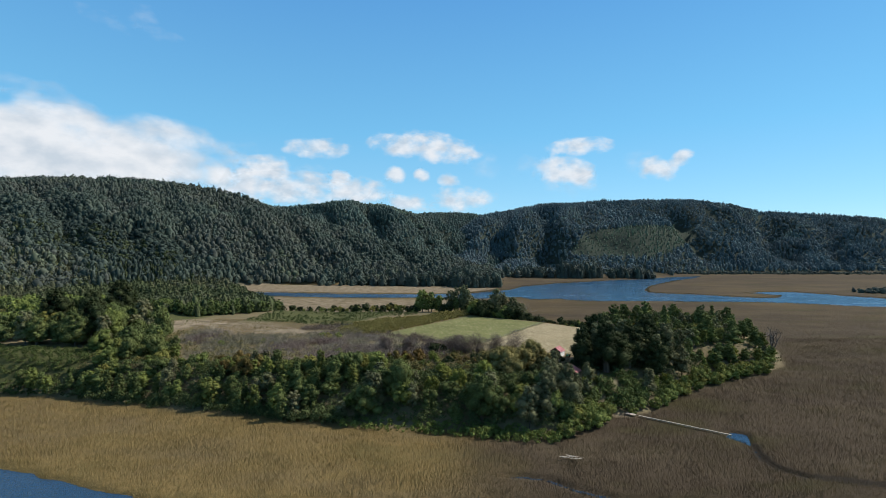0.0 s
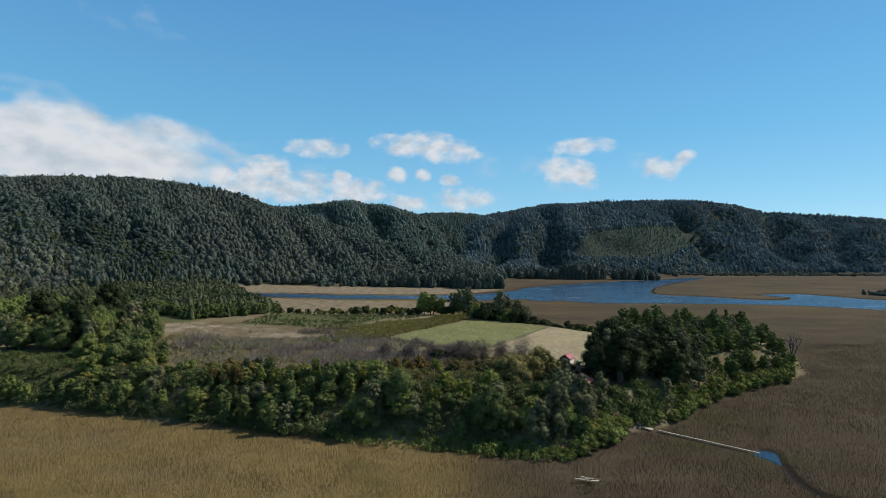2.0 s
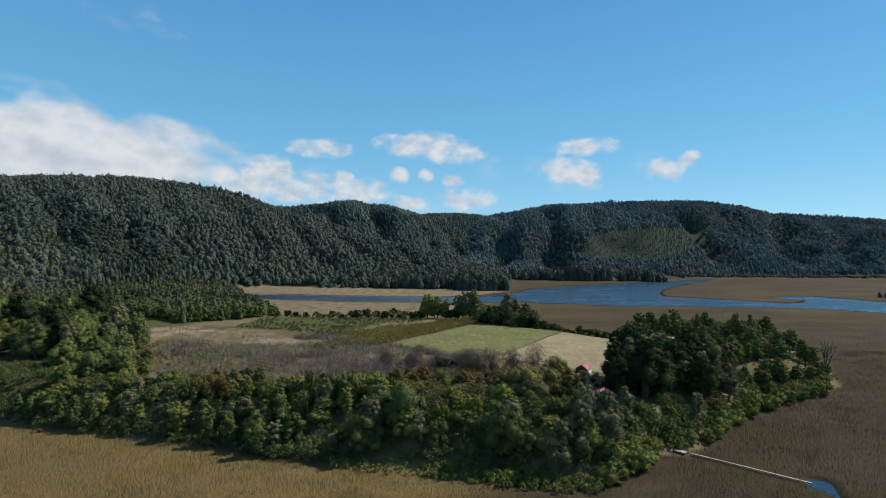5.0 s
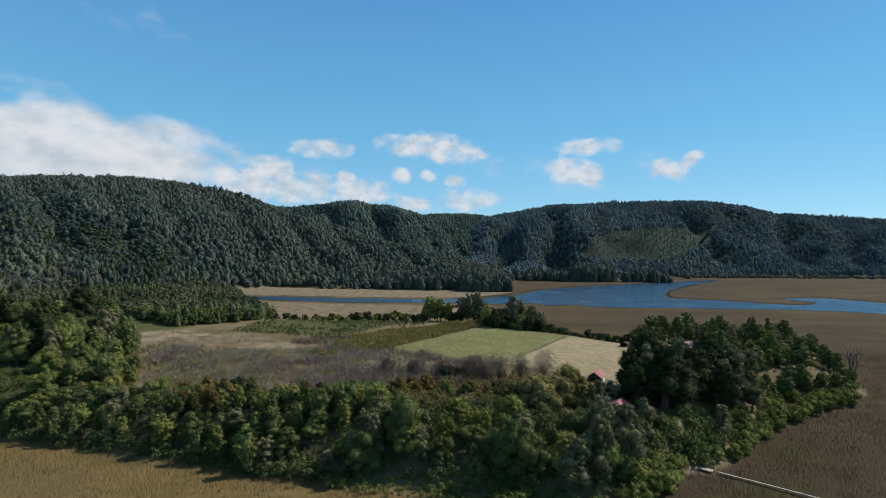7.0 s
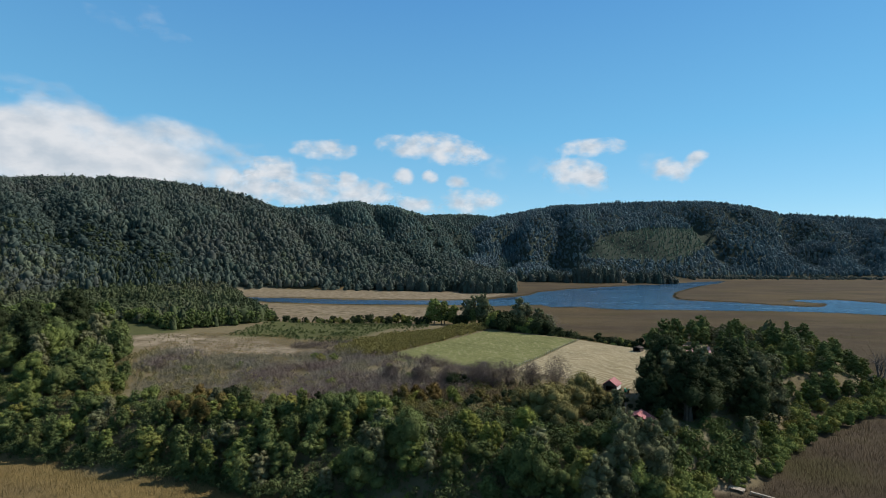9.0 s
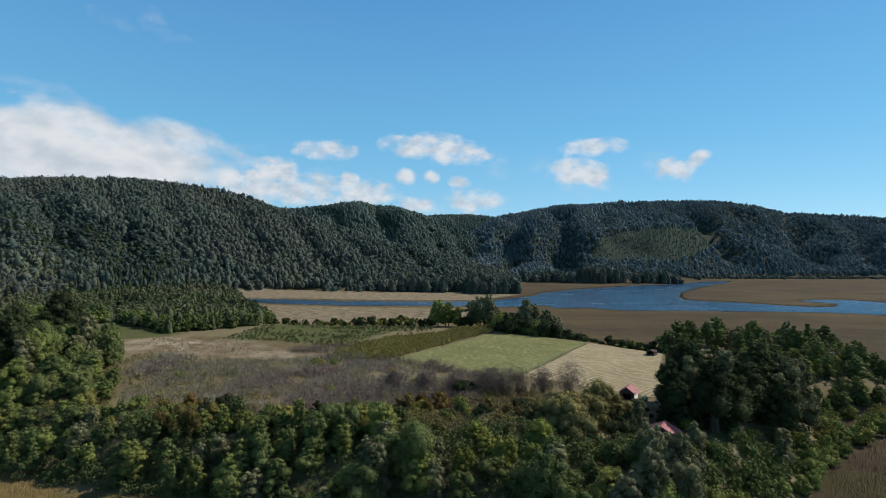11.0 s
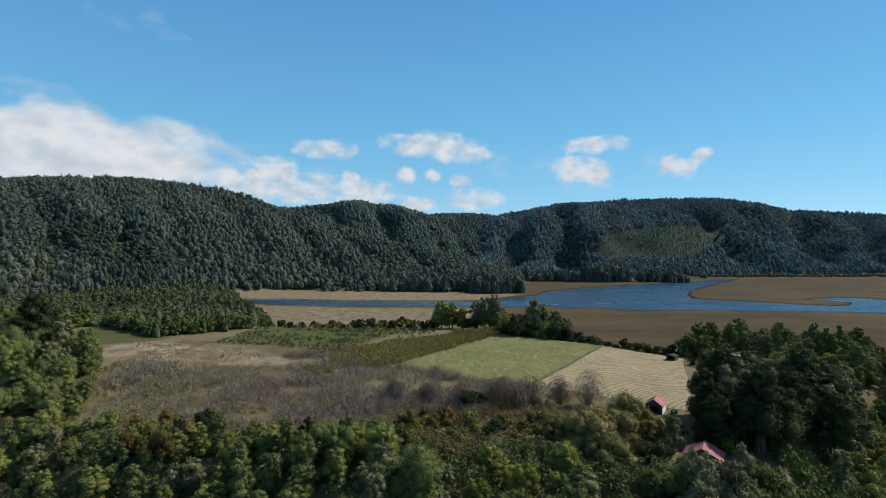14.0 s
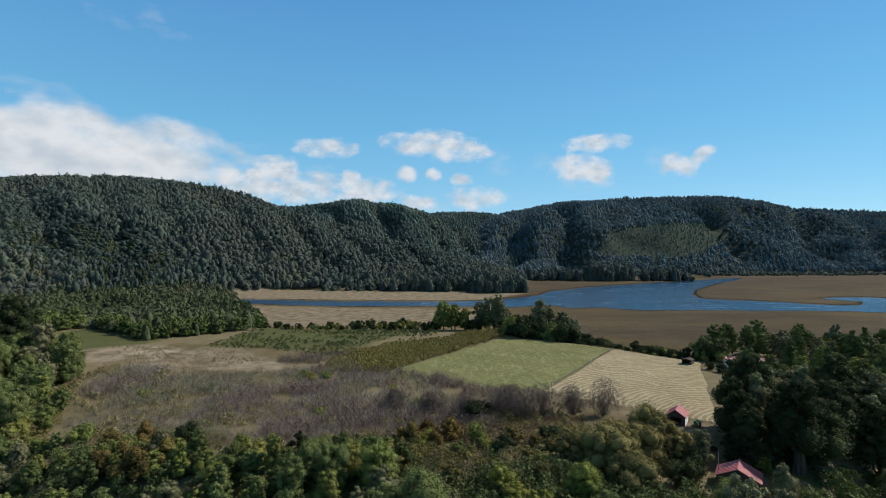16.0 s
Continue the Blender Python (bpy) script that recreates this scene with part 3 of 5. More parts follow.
def tree_kind(kind, seed, leafname, tall, wide, low, lobes, leaves, leaf, pointy=0.0, droop=0.0, thick=0.22, name="tree", label="", category="tree"):
    """One tree, built once: an Empty at its base with trunk and crown. Its copies stand in the plan."""
    top = new(name)
    top.empty_display_size = 0.5
    v, f, cen = crown_shape(seed, tall, wide, low, lobes, leaves, leaf, pointy, droop)
    crown = raw_mesh("crown", v, f, LEAF[leafname])
    mesh_part("trunk", trunk_mesh(seed, "trunk", BARK, tall, thick, cen), top)
    mesh_part("crown", crown, top)
    tagged(top, label, category)
    KINDS.setdefault(kind, []).append([top, False])
    return top


def place(kind, x, y, size=1.0, turn=None, group="", label="", rng=RNG, stretch=1.0):
    lst = KINDS[kind]
    slot = lst[int(rng.integers(len(lst)))]
    for s in lst:
        if not s[1]:
            slot = s
            break
    turn = float(rng.uniform(0, 360)) if turn is None else turn
    m = pose(x, y, one_z(x, y) - 0.15, 0, 0, turn)
    if slot[1]:
        ob = slot[0].copy()
        scene.collection.objects.link(ob)
        for c in slot[0].children:
            k = c.copy()
            scene.collection.objects.link(k)
            k.parent = ob
    else:
        ob, slot[1] = slot[0], True
    ob.matrix_basis = m @ Matrix.Diagonal((size, size, size * stretch, 1))
    if group:
        ob["group"] = group
    if label:
        ob["label"] = label
    return ob


for s in range(4):
    tree_kind("dark", 100 + s, "dark", 12.0 + s, 3.3 + 0.25 * s, 0.8, 34, 4600, 0.23, 0.1, label="dark green evergreen tree in the dense waterside belt")
for s in range(4):
    tree_kind("mid", 120 + s, "mid", 11.5 + 0.8 * s, 3.3, 0.6, 32, 4600, 0.225, label="broad mid-green leafy tree with an uneven crown")
for s in range(2):
    tree_kind("rusty", 150 + s, "olive", 9.5 + s, 3.4, 0.5, 28, 4200, 0.23, label="yellow-brown leafy tree in the waterside belt")
for s in range(2):
    tree_kind("bright", 140 + s, "bright", 10 + s, 3.4, 0.6, 30, 4600, 0.22, label="bright yellow-green leafy tree with a rounded crown")
for s in range(3):
    tree_kind("grey", 160 + s, "grey", 13 + s, 3.8, 1.0, 34, 5600, 0.21, 0.2, 0.25, label="grey-green tree with drooping feathery foliage")
for s in range(3):
    tree_kind("tall", 180 + s, "painted_shade", 19 + 1.5 * s, 5.6, 3.0, 48, 8200, 0.29, 0.15, thick=0.4, label="tall broadleaf tree with a dense crown, dark with painted-in shade")
for s in range(2):
    tree_kind("gum", 200 + s, "grey", 20, 4.4, 3.0, 36, 3600, 0.38, 0.25, thick=0.32, name="gum_tree", label="tall thin-crowned grey-green tree with visible limbs")
for s in range(2):
    tree_kind("pine", 220 + s, "dark", 15 + s, 3.4, 1.0, 34, 3600, 0.34, 0.85, name="conifer", label="dark green conical conifer among broadleaf trees", category="conifer")
for s in range(3):
    tree_kind("bush", 240 + s, "mid", 3.2, 2.2, 0.1, 9, 1700, 0.17, name="bush", thick=0.08, label="low rounded green leafy bush", category="bush")
for s in range(2):
    tree_kind("bush_dark", 260 + s, "painted_shade", 3.8, 2.3, 0.1, 9, 1700, 0.18, name="bush", thick=0.08, label="dark green hedge bush", category="bush")
for s in range(2):
    tree_kind("orange", 280 + s, "orange", 4.2, 2.6, 0.2, 11, 2000, 0.16, name="bush", thick=0.08, label="orange-brown bush in autumn leaf", category="bush")
for s in range(2):
    tree_kind("olive", 290 + s, "olive", 9.0, 5.2, 0.3, 40, 8200, 0.18, thick=0.2, name="willow", label="large rounded olive-brown willow tree")

for s in range(3):
    tree_kind("young", 720 + s, "dark", 9.5 + s, 2.7, 0.3, 34, 4200, 0.21, 0.5, name="young_tree", label="young dark green tree with a narrow dense crown")
for s in range(3):
    tree_kind("broad_dark", 730 + s, "dark", 12.0 + s, 4.6 + 0.3 * s, 0.6, 34, 7600, 0.22, 0.05, thick=0.3, label="large dark green broadleaf tree with a lumpy crown")
for s in range(3):
    tree_kind("broad_mid", 740 + s, "mid", 11.5 + s, 4.9, 0.5, 32, 7600, 0.22, thick=0.3, label="large green broadleaf tree with a lumpy crown")
for s in range(2):
    tree_kind("broad_bright", 750 + s, "bright", 11.0 + s, 4.7, 0.5, 30, 7200, 0.22, thick=0.3, label="large yellow-green broadleaf tree with a lumpy crown")
tree_kind("bush_bright", 295, "bright", 3.6, 2.2, 0.1, 10, 1800, 0.16, name="bush", thick=0.08, label="bright yellow-green leafy bush", category="bush")


def scatter(poly, gap, seed, edge=0.0):
    """Places inside a polygon, about a gap apart."""
    r = np.random.default_rng(seed)
    p = np.array(poly, float)
    lo, hi = p.min(0), p.max(0)
    xs, ys = np.meshgrid(np.arange(lo[0], hi[0], gap), np.arange(lo[1], hi[1], gap))
    xs = xs.ravel() + r.uniform(-0.42, 0.42, xs.size) * gap
    ys = ys.ravel() + r.uniform(-0.42, 0.42, ys.size) * gap
    ok = inside_depth(poly, xs, ys) > edge
    return np.stack([xs[ok], ys[ok]], -1)


def plant(poly, gap, seed, mixture, lo=0.8, hi=1.15, edge=0.0, group="", avoid=(), level=None, uneven=0.0):
    r = np.random.default_rng(seed)
    names, w = zip(*mixture)
    w = np.array(w) / sum(w)
    for x, y in scatter(poly, gap, seed, edge):
        kind = names[r.choice(len(names), p=w)]
        if any((x - ax) ** 2 + (y - ay) ** 2 < ar * ar for ax, ay, ar in avoid):
            continue
        if x < -35 and kind in ("bright", "rusty"):
            kind = "dark"
        size = float(r.uniform(lo, hi)) * (1 + uneven * float(fbm(np.array([x]), np.array([y]), 17.0, 2)[0]))
        if level:
            size *= (level - one_z(x, y)) / level
        place(kind, float(x), float(y), size, group=group, rng=r, stretch=float(r.uniform(0.72, 1.12)))


KEEP = [(47, 192.5, 7.5), (42, 184, 5), (51, 230, 10), (106, 292, 13), (63.5, 199.5, 4)]
GLADES = [(-65.6, 207.9, 4.5), (-47.4, 204.5, 5.0), (-107.7, 216.4, 4.0), (-56, 206, 3.5), (44, 222, 7.0), (47, 216, 4.0)]
BELT = [(-152, 200), (-121, 191), (-97, 184), (-75, 180), (-53, 171), (-33, 168), (-6, 165), (15, 161), (36, 157), (46, 169), (48, 180), (36, 188), (12, 197), (-40, 199), (-105, 206), (-146, 212)]
BELT_WEST = [(-152, 200), (-121, 191), (-97, 184), (-75, 180), (-53, 171), (-38, 169), (-38, 188), (-105, 197), (-146, 206)]
BELT_EAST = [(-40, 168.5), (-6, 165), (15, 161), (36, 157), (46, 169), (48, 180), (40, 183), (12, 188), (-40, 189)]
BELT_BACK = [(-146, 206), (-105, 197), (-40, 189), (-18, 189), (-18, 198), (-40, 199), (-105, 206), (-146, 212)]
plant(BELT_WEST, 4.7, 11, [("young", 5), ("dark", 2), ("mid", 1.6), ("grey", 0.7), ("pine", 0.5)], 0.75, 1.15, group="trees of the waterside belt", avoid=KEEP, level=24.0, uneven=0.45)
plant(BELT_EAST, 6.3, 111, [("broad_dark", 4), ("broad_mid", 3), ("broad_bright", 1.2), ("grey", 1.3), ("rusty", 0.8), ("mid", 1)], 0.62, 1.15, group="trees of the waterside belt", avoid=KEEP, level=24.0, uneven=0.6)
plant(BELT_BACK, 5.2, 112, [("broad_dark", 4), ("broad_mid", 3), ("rusty", 1.2), ("grey", 0.8), ("mid", 1)], 0.42, 0.66, group="low trees behind the belt", avoid=KEEP, uneven=0.4)
plant([(-18, 189), (12, 188), (36, 186), (36, 188), (12, 197), (-18, 198)], 7.0, 113, [("rusty", 2), ("bush", 1), ("bush_bright", 1), ("mid", 1), ("orange", 0.6)], 0.3, 0.55, group="low trees behind the belt", avoid=KEEP)
for kind, bx, by, bs in (("broad_dark", -38, 195, 0.62), ("broad_dark", -33, 199, 0.66), ("broad_dark", -27, 196, 0.64), ("broad_dark", -20, 198, 0.56), ("broad_mid", -30, 192, 0.7), ("broad_dark", -23, 192, 0.66),
                         ("bright", -66, 195, 0.55), ("broad_bright", 14.5, 185, 0.72), ("olive", 25, 191, 0.9), ("bright", 54.8, 196.7, 0.42), ("olive", 43, 186.3, 0.36), ("olive", 54, 189, 0.45), ("rusty", 12, 206, 0.45), ("rusty", 7, 203, 0.4)):
    place(kind, bx, by, bs, group="low trees behind the belt")
for bx, by, bs in ((-80, 197, 1.5), (-75, 194, 1.7), (-71, 198, 1.5), (-78, 201, 1.3), (-84, 195, 1.3), (-20, 213, 1.3), (-11, 214, 1.4), (-14, 210, 1.1)):
    place("orange", bx, by, bs, group="autumn bushes")
for kind, bx, by, bs in (("broad_mid", 38.5, 179.5, 0.68), ("grey", 43.0, 180.0, 0.7), ("broad_dark", 35, 173, 0.75), ("grey", 35.5, 169.5, 1.15), ("grey", 40.5, 170.5, 1.2), ("grey", 44.8, 174.0, 1.0), ("young", -158, 202, 0.85), ("mid", -163, 203, 0.75), ("young", -168, 204.5, 0.9), ("mid", -155, 200.5, 0.6)):
    place(kind, bx, by, bs, group="trees of the waterside belt")
for bx, by, bs in ((50.5, 184.0, 0.5), (46.0, 181.5, 0.55)):
    place("bright", bx, by, bs, group="trees of the waterside belt")
for bx, by, bs in ((33, 163, 1.15), (41, 170, 1.2), (27, 160, 1.0), (38, 177, 0.75), (44.5, 179, 0.5), (52.5, 187.5, 0.6), (50.5, 181, 0.55)):
    place("grey", bx, by, bs, group="trees of the waterside belt")
RIGHT_BIG = [(57, 209), (60, 222), (68, 228), (106, 228), (104, 221), (84, 204), (70, 199)]
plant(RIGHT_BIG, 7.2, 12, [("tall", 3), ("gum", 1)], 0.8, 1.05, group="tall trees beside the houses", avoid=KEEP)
RIGHT_MID = [(68, 229), (78, 240), (92, 256), (114, 250), (107, 229)]
plant(RIGHT_MID, 7.5, 27, [("dark", 2), ("mid", 1), ("grey", 1)], 0.5, 0.75, group="trees beside the houses", avoid=KEEP)
RIGHT_LOW = [(70, 188), (84, 206), (105, 222), (116, 246), (150, 252), (168, 256), (158, 247), (123, 242), (92, 207), (76, 190)]
plant(RIGHT_LOW, 6.0, 13, [("mid", 3), ("dark", 2), ("grey", 0.8), ("bright", 0.8)], 0.5, 0.75, group="trees on the bank", avoid=KEEP)
RIGHT_BACK = [(112, 250), (112, 274), (128, 312), (126, 345), (172, 338), (180, 295), (166, 258)]
plant(RIGHT_BACK, 7.8, 14, [("dark", 3), ("pine", 0.6), ("grey", 1.6), ("mid", 1.2)], 0.65, 1.1, group="trees at the end of the terrace", avoid=KEEP)
for bx, by, bs in ((100, 318, 1.2), (107, 322, 1.3), (115, 326, 1.35), (122, 322, 1.2), (130, 328, 1.25)):
    place("dark", bx, by, bs, group="trees at the end of the terrace")
place("pine", 160, 305, 1.0, group="trees at the end of the terrace")
for bx, by, bs in ((94, 218, 1.1), (104, 226, 1.0), (88, 211, 0.9)):
    place("gum", bx, by, bs, group="tall trees beside the houses")
for bx, by, bs in ((80, 187, 1.1), (76, 184, 0.9), (86, 194, 1.0), (96, 206, 0.9), (104, 215, 1.1), (112, 226, 1.2), (120, 236, 1.1), (130, 240, 1.0), (141, 242, 1.1), (150, 244, 0.9), (70, 182, 0.8), (66, 178, 0.7), (90, 200, 1.2), (157, 249, 1.3)):
    place("bush", bx, by, bs * 1.25, group="bushes along the bank")
for bx, by, bs in ((40, 157.5, 1.5), (44, 161, 1.7), (47.5, 165, 1.8), (51, 169, 1.7), (54.5, 173, 1.5), (37, 155.5, 1.3), (42, 164, 1.9), (46, 169, 2.0), (49, 173, 1.8), (57, 176.5, 1.2)):
    place("bush", bx, by, bs, group="bushes along the bank")
for kind, bx, by, bs in (("mid", 131, 257, 0.6), ("dark", 137, 260, 0.65), ("mid", 125, 254, 0.6), ("grey", 143, 258, 0.6), ("mid", 128, 245, 0.55), ("dark", 135, 250, 0.55), ("mid", 122, 240, 0.5), ("dark", 118, 246, 0.6)):
    place(kind, bx, by, bs, group="trees on the bank")

br0 = np.random.default_rng(91)
for k in range(26):
    q = k / 25.0
    bx, by = 91 + 63 * q - float(br0.uniform(0, 4)), 198 + 41 * q + float(br0.uniform(0, 6))
    if k % 3:
        place("bush", bx, by, float(br0.uniform(1.2, 1.9)), group="bushes along the bank", rng=br0)
    else:
        place("mid", bx, by, float(br0.uniform(0.4, 0.58)), group="trees on the bank", rng=br0)
for bx, by, bs in ((89, 263, 1.0), (94, 259, 0.95), (85, 258, 0.85), (99, 263, 0.8), (104, 259, 0.75)):
    place("dark", bx, by, bs, group="trees beside the houses")

# the willow group, autumn bushes and the shrubs round the field's near corner
place("mid", 43, 181, 0.7, group="trees of the waterside belt")
place("grey", 44, 201, 0.62, group="trees beside the houses")
for bx, by, bs in ((24, 198, 1.15), (32, 203, 1.0), (17, 205, 0.8), (28, 207, 0.9), (37, 211, 1.1), (41, 205, 0.7)):
    place("olive", bx, by, bs, group="willows by the shed")
for bx, by, bs in ((-16, 219, 1.0), (-9, 216, 1.1), (-22, 214, 0.8), (-84, 212, 1.3), (-79, 209, 1.2), (-90, 208, 1.1), (5, 213, 1.1), (10, 210, 0.9), (-50, 206, 0.8)):
    place("orange", bx, by, bs, group="autumn bushes")
for bx, by, bs in ((-4, 231, 1.5), (-1, 233, 1.3), (14, 216, 1.1), (-75, 214, 1.3), (-46, 210, 1.2), (44, 212, 1.2), (48, 209, 1.3), (40, 206, 1.2), (39, 195, 1.1), (41, 199, 1.2), (36, 193, 1.3), (37, 200, 1.2), (52, 203, 1.2)):
    place("bush_dark", bx, by, bs, group="green bushes")
for bx, by, bs in ((-40, 209, 1.2), (-33, 207, 1.0), (-60, 211, 1.0), (-100, 213, 1.4), (-117, 214, 1.5), (-125, 222, 1.2)):
    place("bush", bx, by, bs, group="green bushes")
plant([(-118, 209), (-40, 201), (12, 199), (26, 206), (12, 218), (-44, 212), (-108, 219)], 8.6, 29, [("bush", 2), ("bush_bright", 1.2), ("orange", 1.0), ("bush_dark", 0.8)], 0.7, 1.5, group="mixed bushes behind the belt", avoid=GLADES)
# tall trees and hedge behind the meadow
for kind, bx, by, bs in (("mid", -16, 399, 1.45), ("dark", -9, 401, 1.4), ("mid", -11, 397, 1.3), ("mid", -3, 399, 1.1), ("mid", -20, 402, 0.85), ("grey", 6, 399, 1.4), ("grey", 12, 401, 1.6), ("gum", 17, 398, 1.15), ("grey", 22, 400, 1.25), ("dark", 10, 395, 0.85),
                         ("gum", 40, 388, 1.5), ("gum", 45, 388, 1.35), ("grey", 52, 382, 1.7), ("dark", 37, 389, 1.3), ("dark", 30, 393, 1.1), ("grey", 58, 379, 1.4), ("dark", 48, 384, 1.2)):
    place(kind, bx, by, bs, group="tall trees behind the meadow")
for bx, by, bs in ((-2, 396, 1.7), (4, 394, 1.8), (16, 394, 1.6), (22, 391, 1.9), (27, 388, 1.9), (33, 385, 2.0), (39, 382, 1.9), (-24, 398, 1.4)):
    place("bush_dark", bx, by, bs, group="hedge behind the field")
hr0 = np.random.default_rng(61)
for k in range(46):
    q = k / 45.0
    hx0, hy0 = (23 + (70 - 23) * q / 0.62, 378 + (343 - 378) * q / 0.62) if q < 0.62 else (70 + (101 - 70) * (q - 0.62) / 0.38, 343 + (306 - 343) * (q - 0.62) / 0.38)
    place("bush_dark" if k % 3 else "bush", hx0 + float(hr0.uniform(-1, 1)) + 1.5, hy0 + float(hr0.uniform(-1, 1)) + 2.0, float(hr0.uniform(1.3, 1.9)) * (1.9 - 0.75 * q), group="hedge behind the field", rng=hr0)
for k in range(34):
    q = k / 33.0
    bx, by = -128 + 108 * q + float(hr0.uniform(-1.5, 1.5)), 404 - 6 * q + float(hr0.uniform(-5, 5))
    place("bush_dark" if k % 2 else "bush", bx, by, float(hr0.uniform(0.7, 1.7)) * (0.7 + 0.6 * q), group="bushes along the marsh edge", rng=hr0)


# ---- far woods ----
def far_crown(seed, wide, low, pointy, leaves):
    """A far tree, one metre high: an uneven crown of a few masses under ragged leaf clumps."""
    r = np.random.default_rng(seed)
    rings, sides = 4, 6
    v, f = [], []
    lean = r.normal(0, 0.05, 2)
    for i in range(rings):
        t = (0.0, 0.28, 0.58, 0.84)[i]
        q = wide * ((1 - pointy) * (0.72, 1.0, 0.86, 0.5)[i] + pointy * (1.05 - t))
        for k in range(sides):
            a = 6.283 * (k + 0.5 * (i % 2)) / sides + r.normal(0, 0.16)
            w = q * r.uniform(0.72, 1.18)
            v.append((w * math.cos(a) + lean[0] * t, w * math.sin(a) + lean[1] * t, low + (1 - low) * (t + r.normal(0, 0.04))))
    v.append((lean[0], lean[1], 1.0))
    for i in range(rings - 1):
        for k in range(sides):
            a0, a1, b0, b1 = i * sides + k, i * sides + (k + 1) % sides, (i + 1) * sides + k, (i + 1) * sides + (k + 1) % sides
            f += [(a0, a1, b0), (a1, b1, b0)]
    f += [((rings - 1) * sides + k, (rings - 1) * sides + (k + 1) % sides, rings * sides) for k in range(sides)]
    body = np.array(v)
    lv, lf, c = crown_shape(seed, 1.0, wide * 1.15, low, 7, leaves, 0.12, pointy, loose=0.35, core=0)
    return joined([(body * np.array([0.76, 0.76, 0.86]), np.array(f)), (lv, lf)])


ROUND = [far_crown(600 + s, 0.5, 0.05, 0.05 * (s % 6), 30) for s in range(12)]
MIDDLE = [far_crown(660 + s, 0.5, 0.03, 0.1 + 0.04 * s, 60) for s in range(8)]
SPIRE = [far_crown(640 + s, 0.4, 0.05, 0.85, 12) for s in range(8)]
STANDS = np.random.default_rng(9).uniform((-1500, 400), (2300, 2600), (260, 2))
STAND_TONE = np.random.default_rng(10).random(260)


def stand_of(x, y):
    """The stand of trees that a place belongs to."""
    best, which = np.full(len(x), 1e18), np.zeros(len(x), int)
    for k, (sx, sy) in enumerate(STANDS):
        d = (x - sx) ** 2 + (y - sy) ** 2
        which = np.where(d < best, k, which)
        best = np.minimum(best, d)
    return which


def far_wood(name, x, y, templates, mat, size, tall, label, seed):
    r = np.random.default_rng(seed)
    n = len(x)
    s = size * np.exp(r.normal(-0.04, 0.32, n)).clip(0.5, 1.9)
    z = ground_z(x, y) - 0.5
    tone = 0.5 + 0.55 * fbm(x, y, 90.0, 3) + 0.35 * fbm(y, x, 300.0, 2) + 0.35 * (STAND_TONE[stand_of(x + 25 * fbm(x, y, 50.0, 2), y)] - 0.5)
    high = tall * r.uniform(0.6, 1.2, n) * (s / size) ** 0.5 * (1 + 0.25 * fbm(x, y, 60.0, 2)) * (0.6 + 0.75 * STAND_TONE[::-1][stand_of(x, y)])
    high = np.minimum(high, 1.45 * tall)
    which = r.integers(0, len(templates), n)
    v, f = stamp(templates, which, np.stack([x, y, z], -1), r.uniform(0, 6.3, n), s, high)
    ob = new(name, raw_mesh(name, v, f, mat))
    order = np.concatenate([np.nonzero(which == k)[0] for k in range(len(templates))])
    sizes = np.array([len(t[0]) for t in templates])
    put_attr(ob.data, "tone", np.repeat(np.clip(tone[order] + r.normal(0, 0.11, n), 0, 1), sizes[which[order]]))
    return tagged(ob, label, "forest", kind="stuff")


def seen_slope(x, y, h):
    """Slopes that face the lake: those not sunk behind a nearer crest."""
    us = np.linspace(-1.05, 1.05, 211)
    ys = np.arange(480.0, 2560.0, 20.0)
    uu, yy = np.meshgrid(us, ys)
    top = np.maximum.accumulate((hills(uu * yy, yy)[0] - 56.7) / yy, axis=0)
    i = np.clip(((y - 480) / 20).astype(int) - 1, 0, len(ys) - 1)
    k = np.clip(np.round((x / y + 1.05) / 0.01).astype(int), 0, len(us) - 1)
    return (h + 24 - 56.7) / y > top[i, k]


def hill_points(gap, y0, y1, u0, u1, seed):
    r = np.random.default_rng(seed)
    ys = np.arange(y0, y1, gap)
    xs = np.arange(u0 * y1, u1 * y1, gap)
    x, y = np.meshgrid(xs, ys)
    x = x.ravel() + r.uniform(-0.48, 0.48, x.size) * gap
    y = y.ravel() + r.uniform(-0.48, 0.48, y.size) * gap
    ok = (x / y > u0) & (x / y < u1)
    x, y = x[ok], y[ok]
    h, t, k = hills(x, y)
    front = (h > 2.0) & (t < 1.04) & seen_slope(x, y, h)
    return x[front], y[front], h[front], k[front]


hx, hy, hh, hk2 = hill_points(8.0, 520, 1420, -0.98, 0.25, 21)
m = hk2 == 0
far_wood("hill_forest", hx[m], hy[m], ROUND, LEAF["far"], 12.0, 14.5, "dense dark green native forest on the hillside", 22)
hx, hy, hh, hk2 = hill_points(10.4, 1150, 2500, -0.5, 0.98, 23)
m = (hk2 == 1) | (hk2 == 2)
far_wood("valley_forest", hx[m], hy[m], ROUND, LEAF["valley"], 11.0, 13.0, "dense green forest on the far valley hills, paled by painted haze", 24)
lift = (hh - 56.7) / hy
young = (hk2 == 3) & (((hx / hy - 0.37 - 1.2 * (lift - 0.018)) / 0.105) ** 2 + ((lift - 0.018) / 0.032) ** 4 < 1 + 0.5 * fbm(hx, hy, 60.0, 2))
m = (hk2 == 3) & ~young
far_wood("plantation_forest", hx[m], hy[m], SPIRE[:3] + ROUND[:9], LEAF["pine"], 11.0, 13.5, "dark plantation forest on the far hill, blued by painted haze", 25)
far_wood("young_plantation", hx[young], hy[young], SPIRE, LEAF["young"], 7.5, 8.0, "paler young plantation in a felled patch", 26)
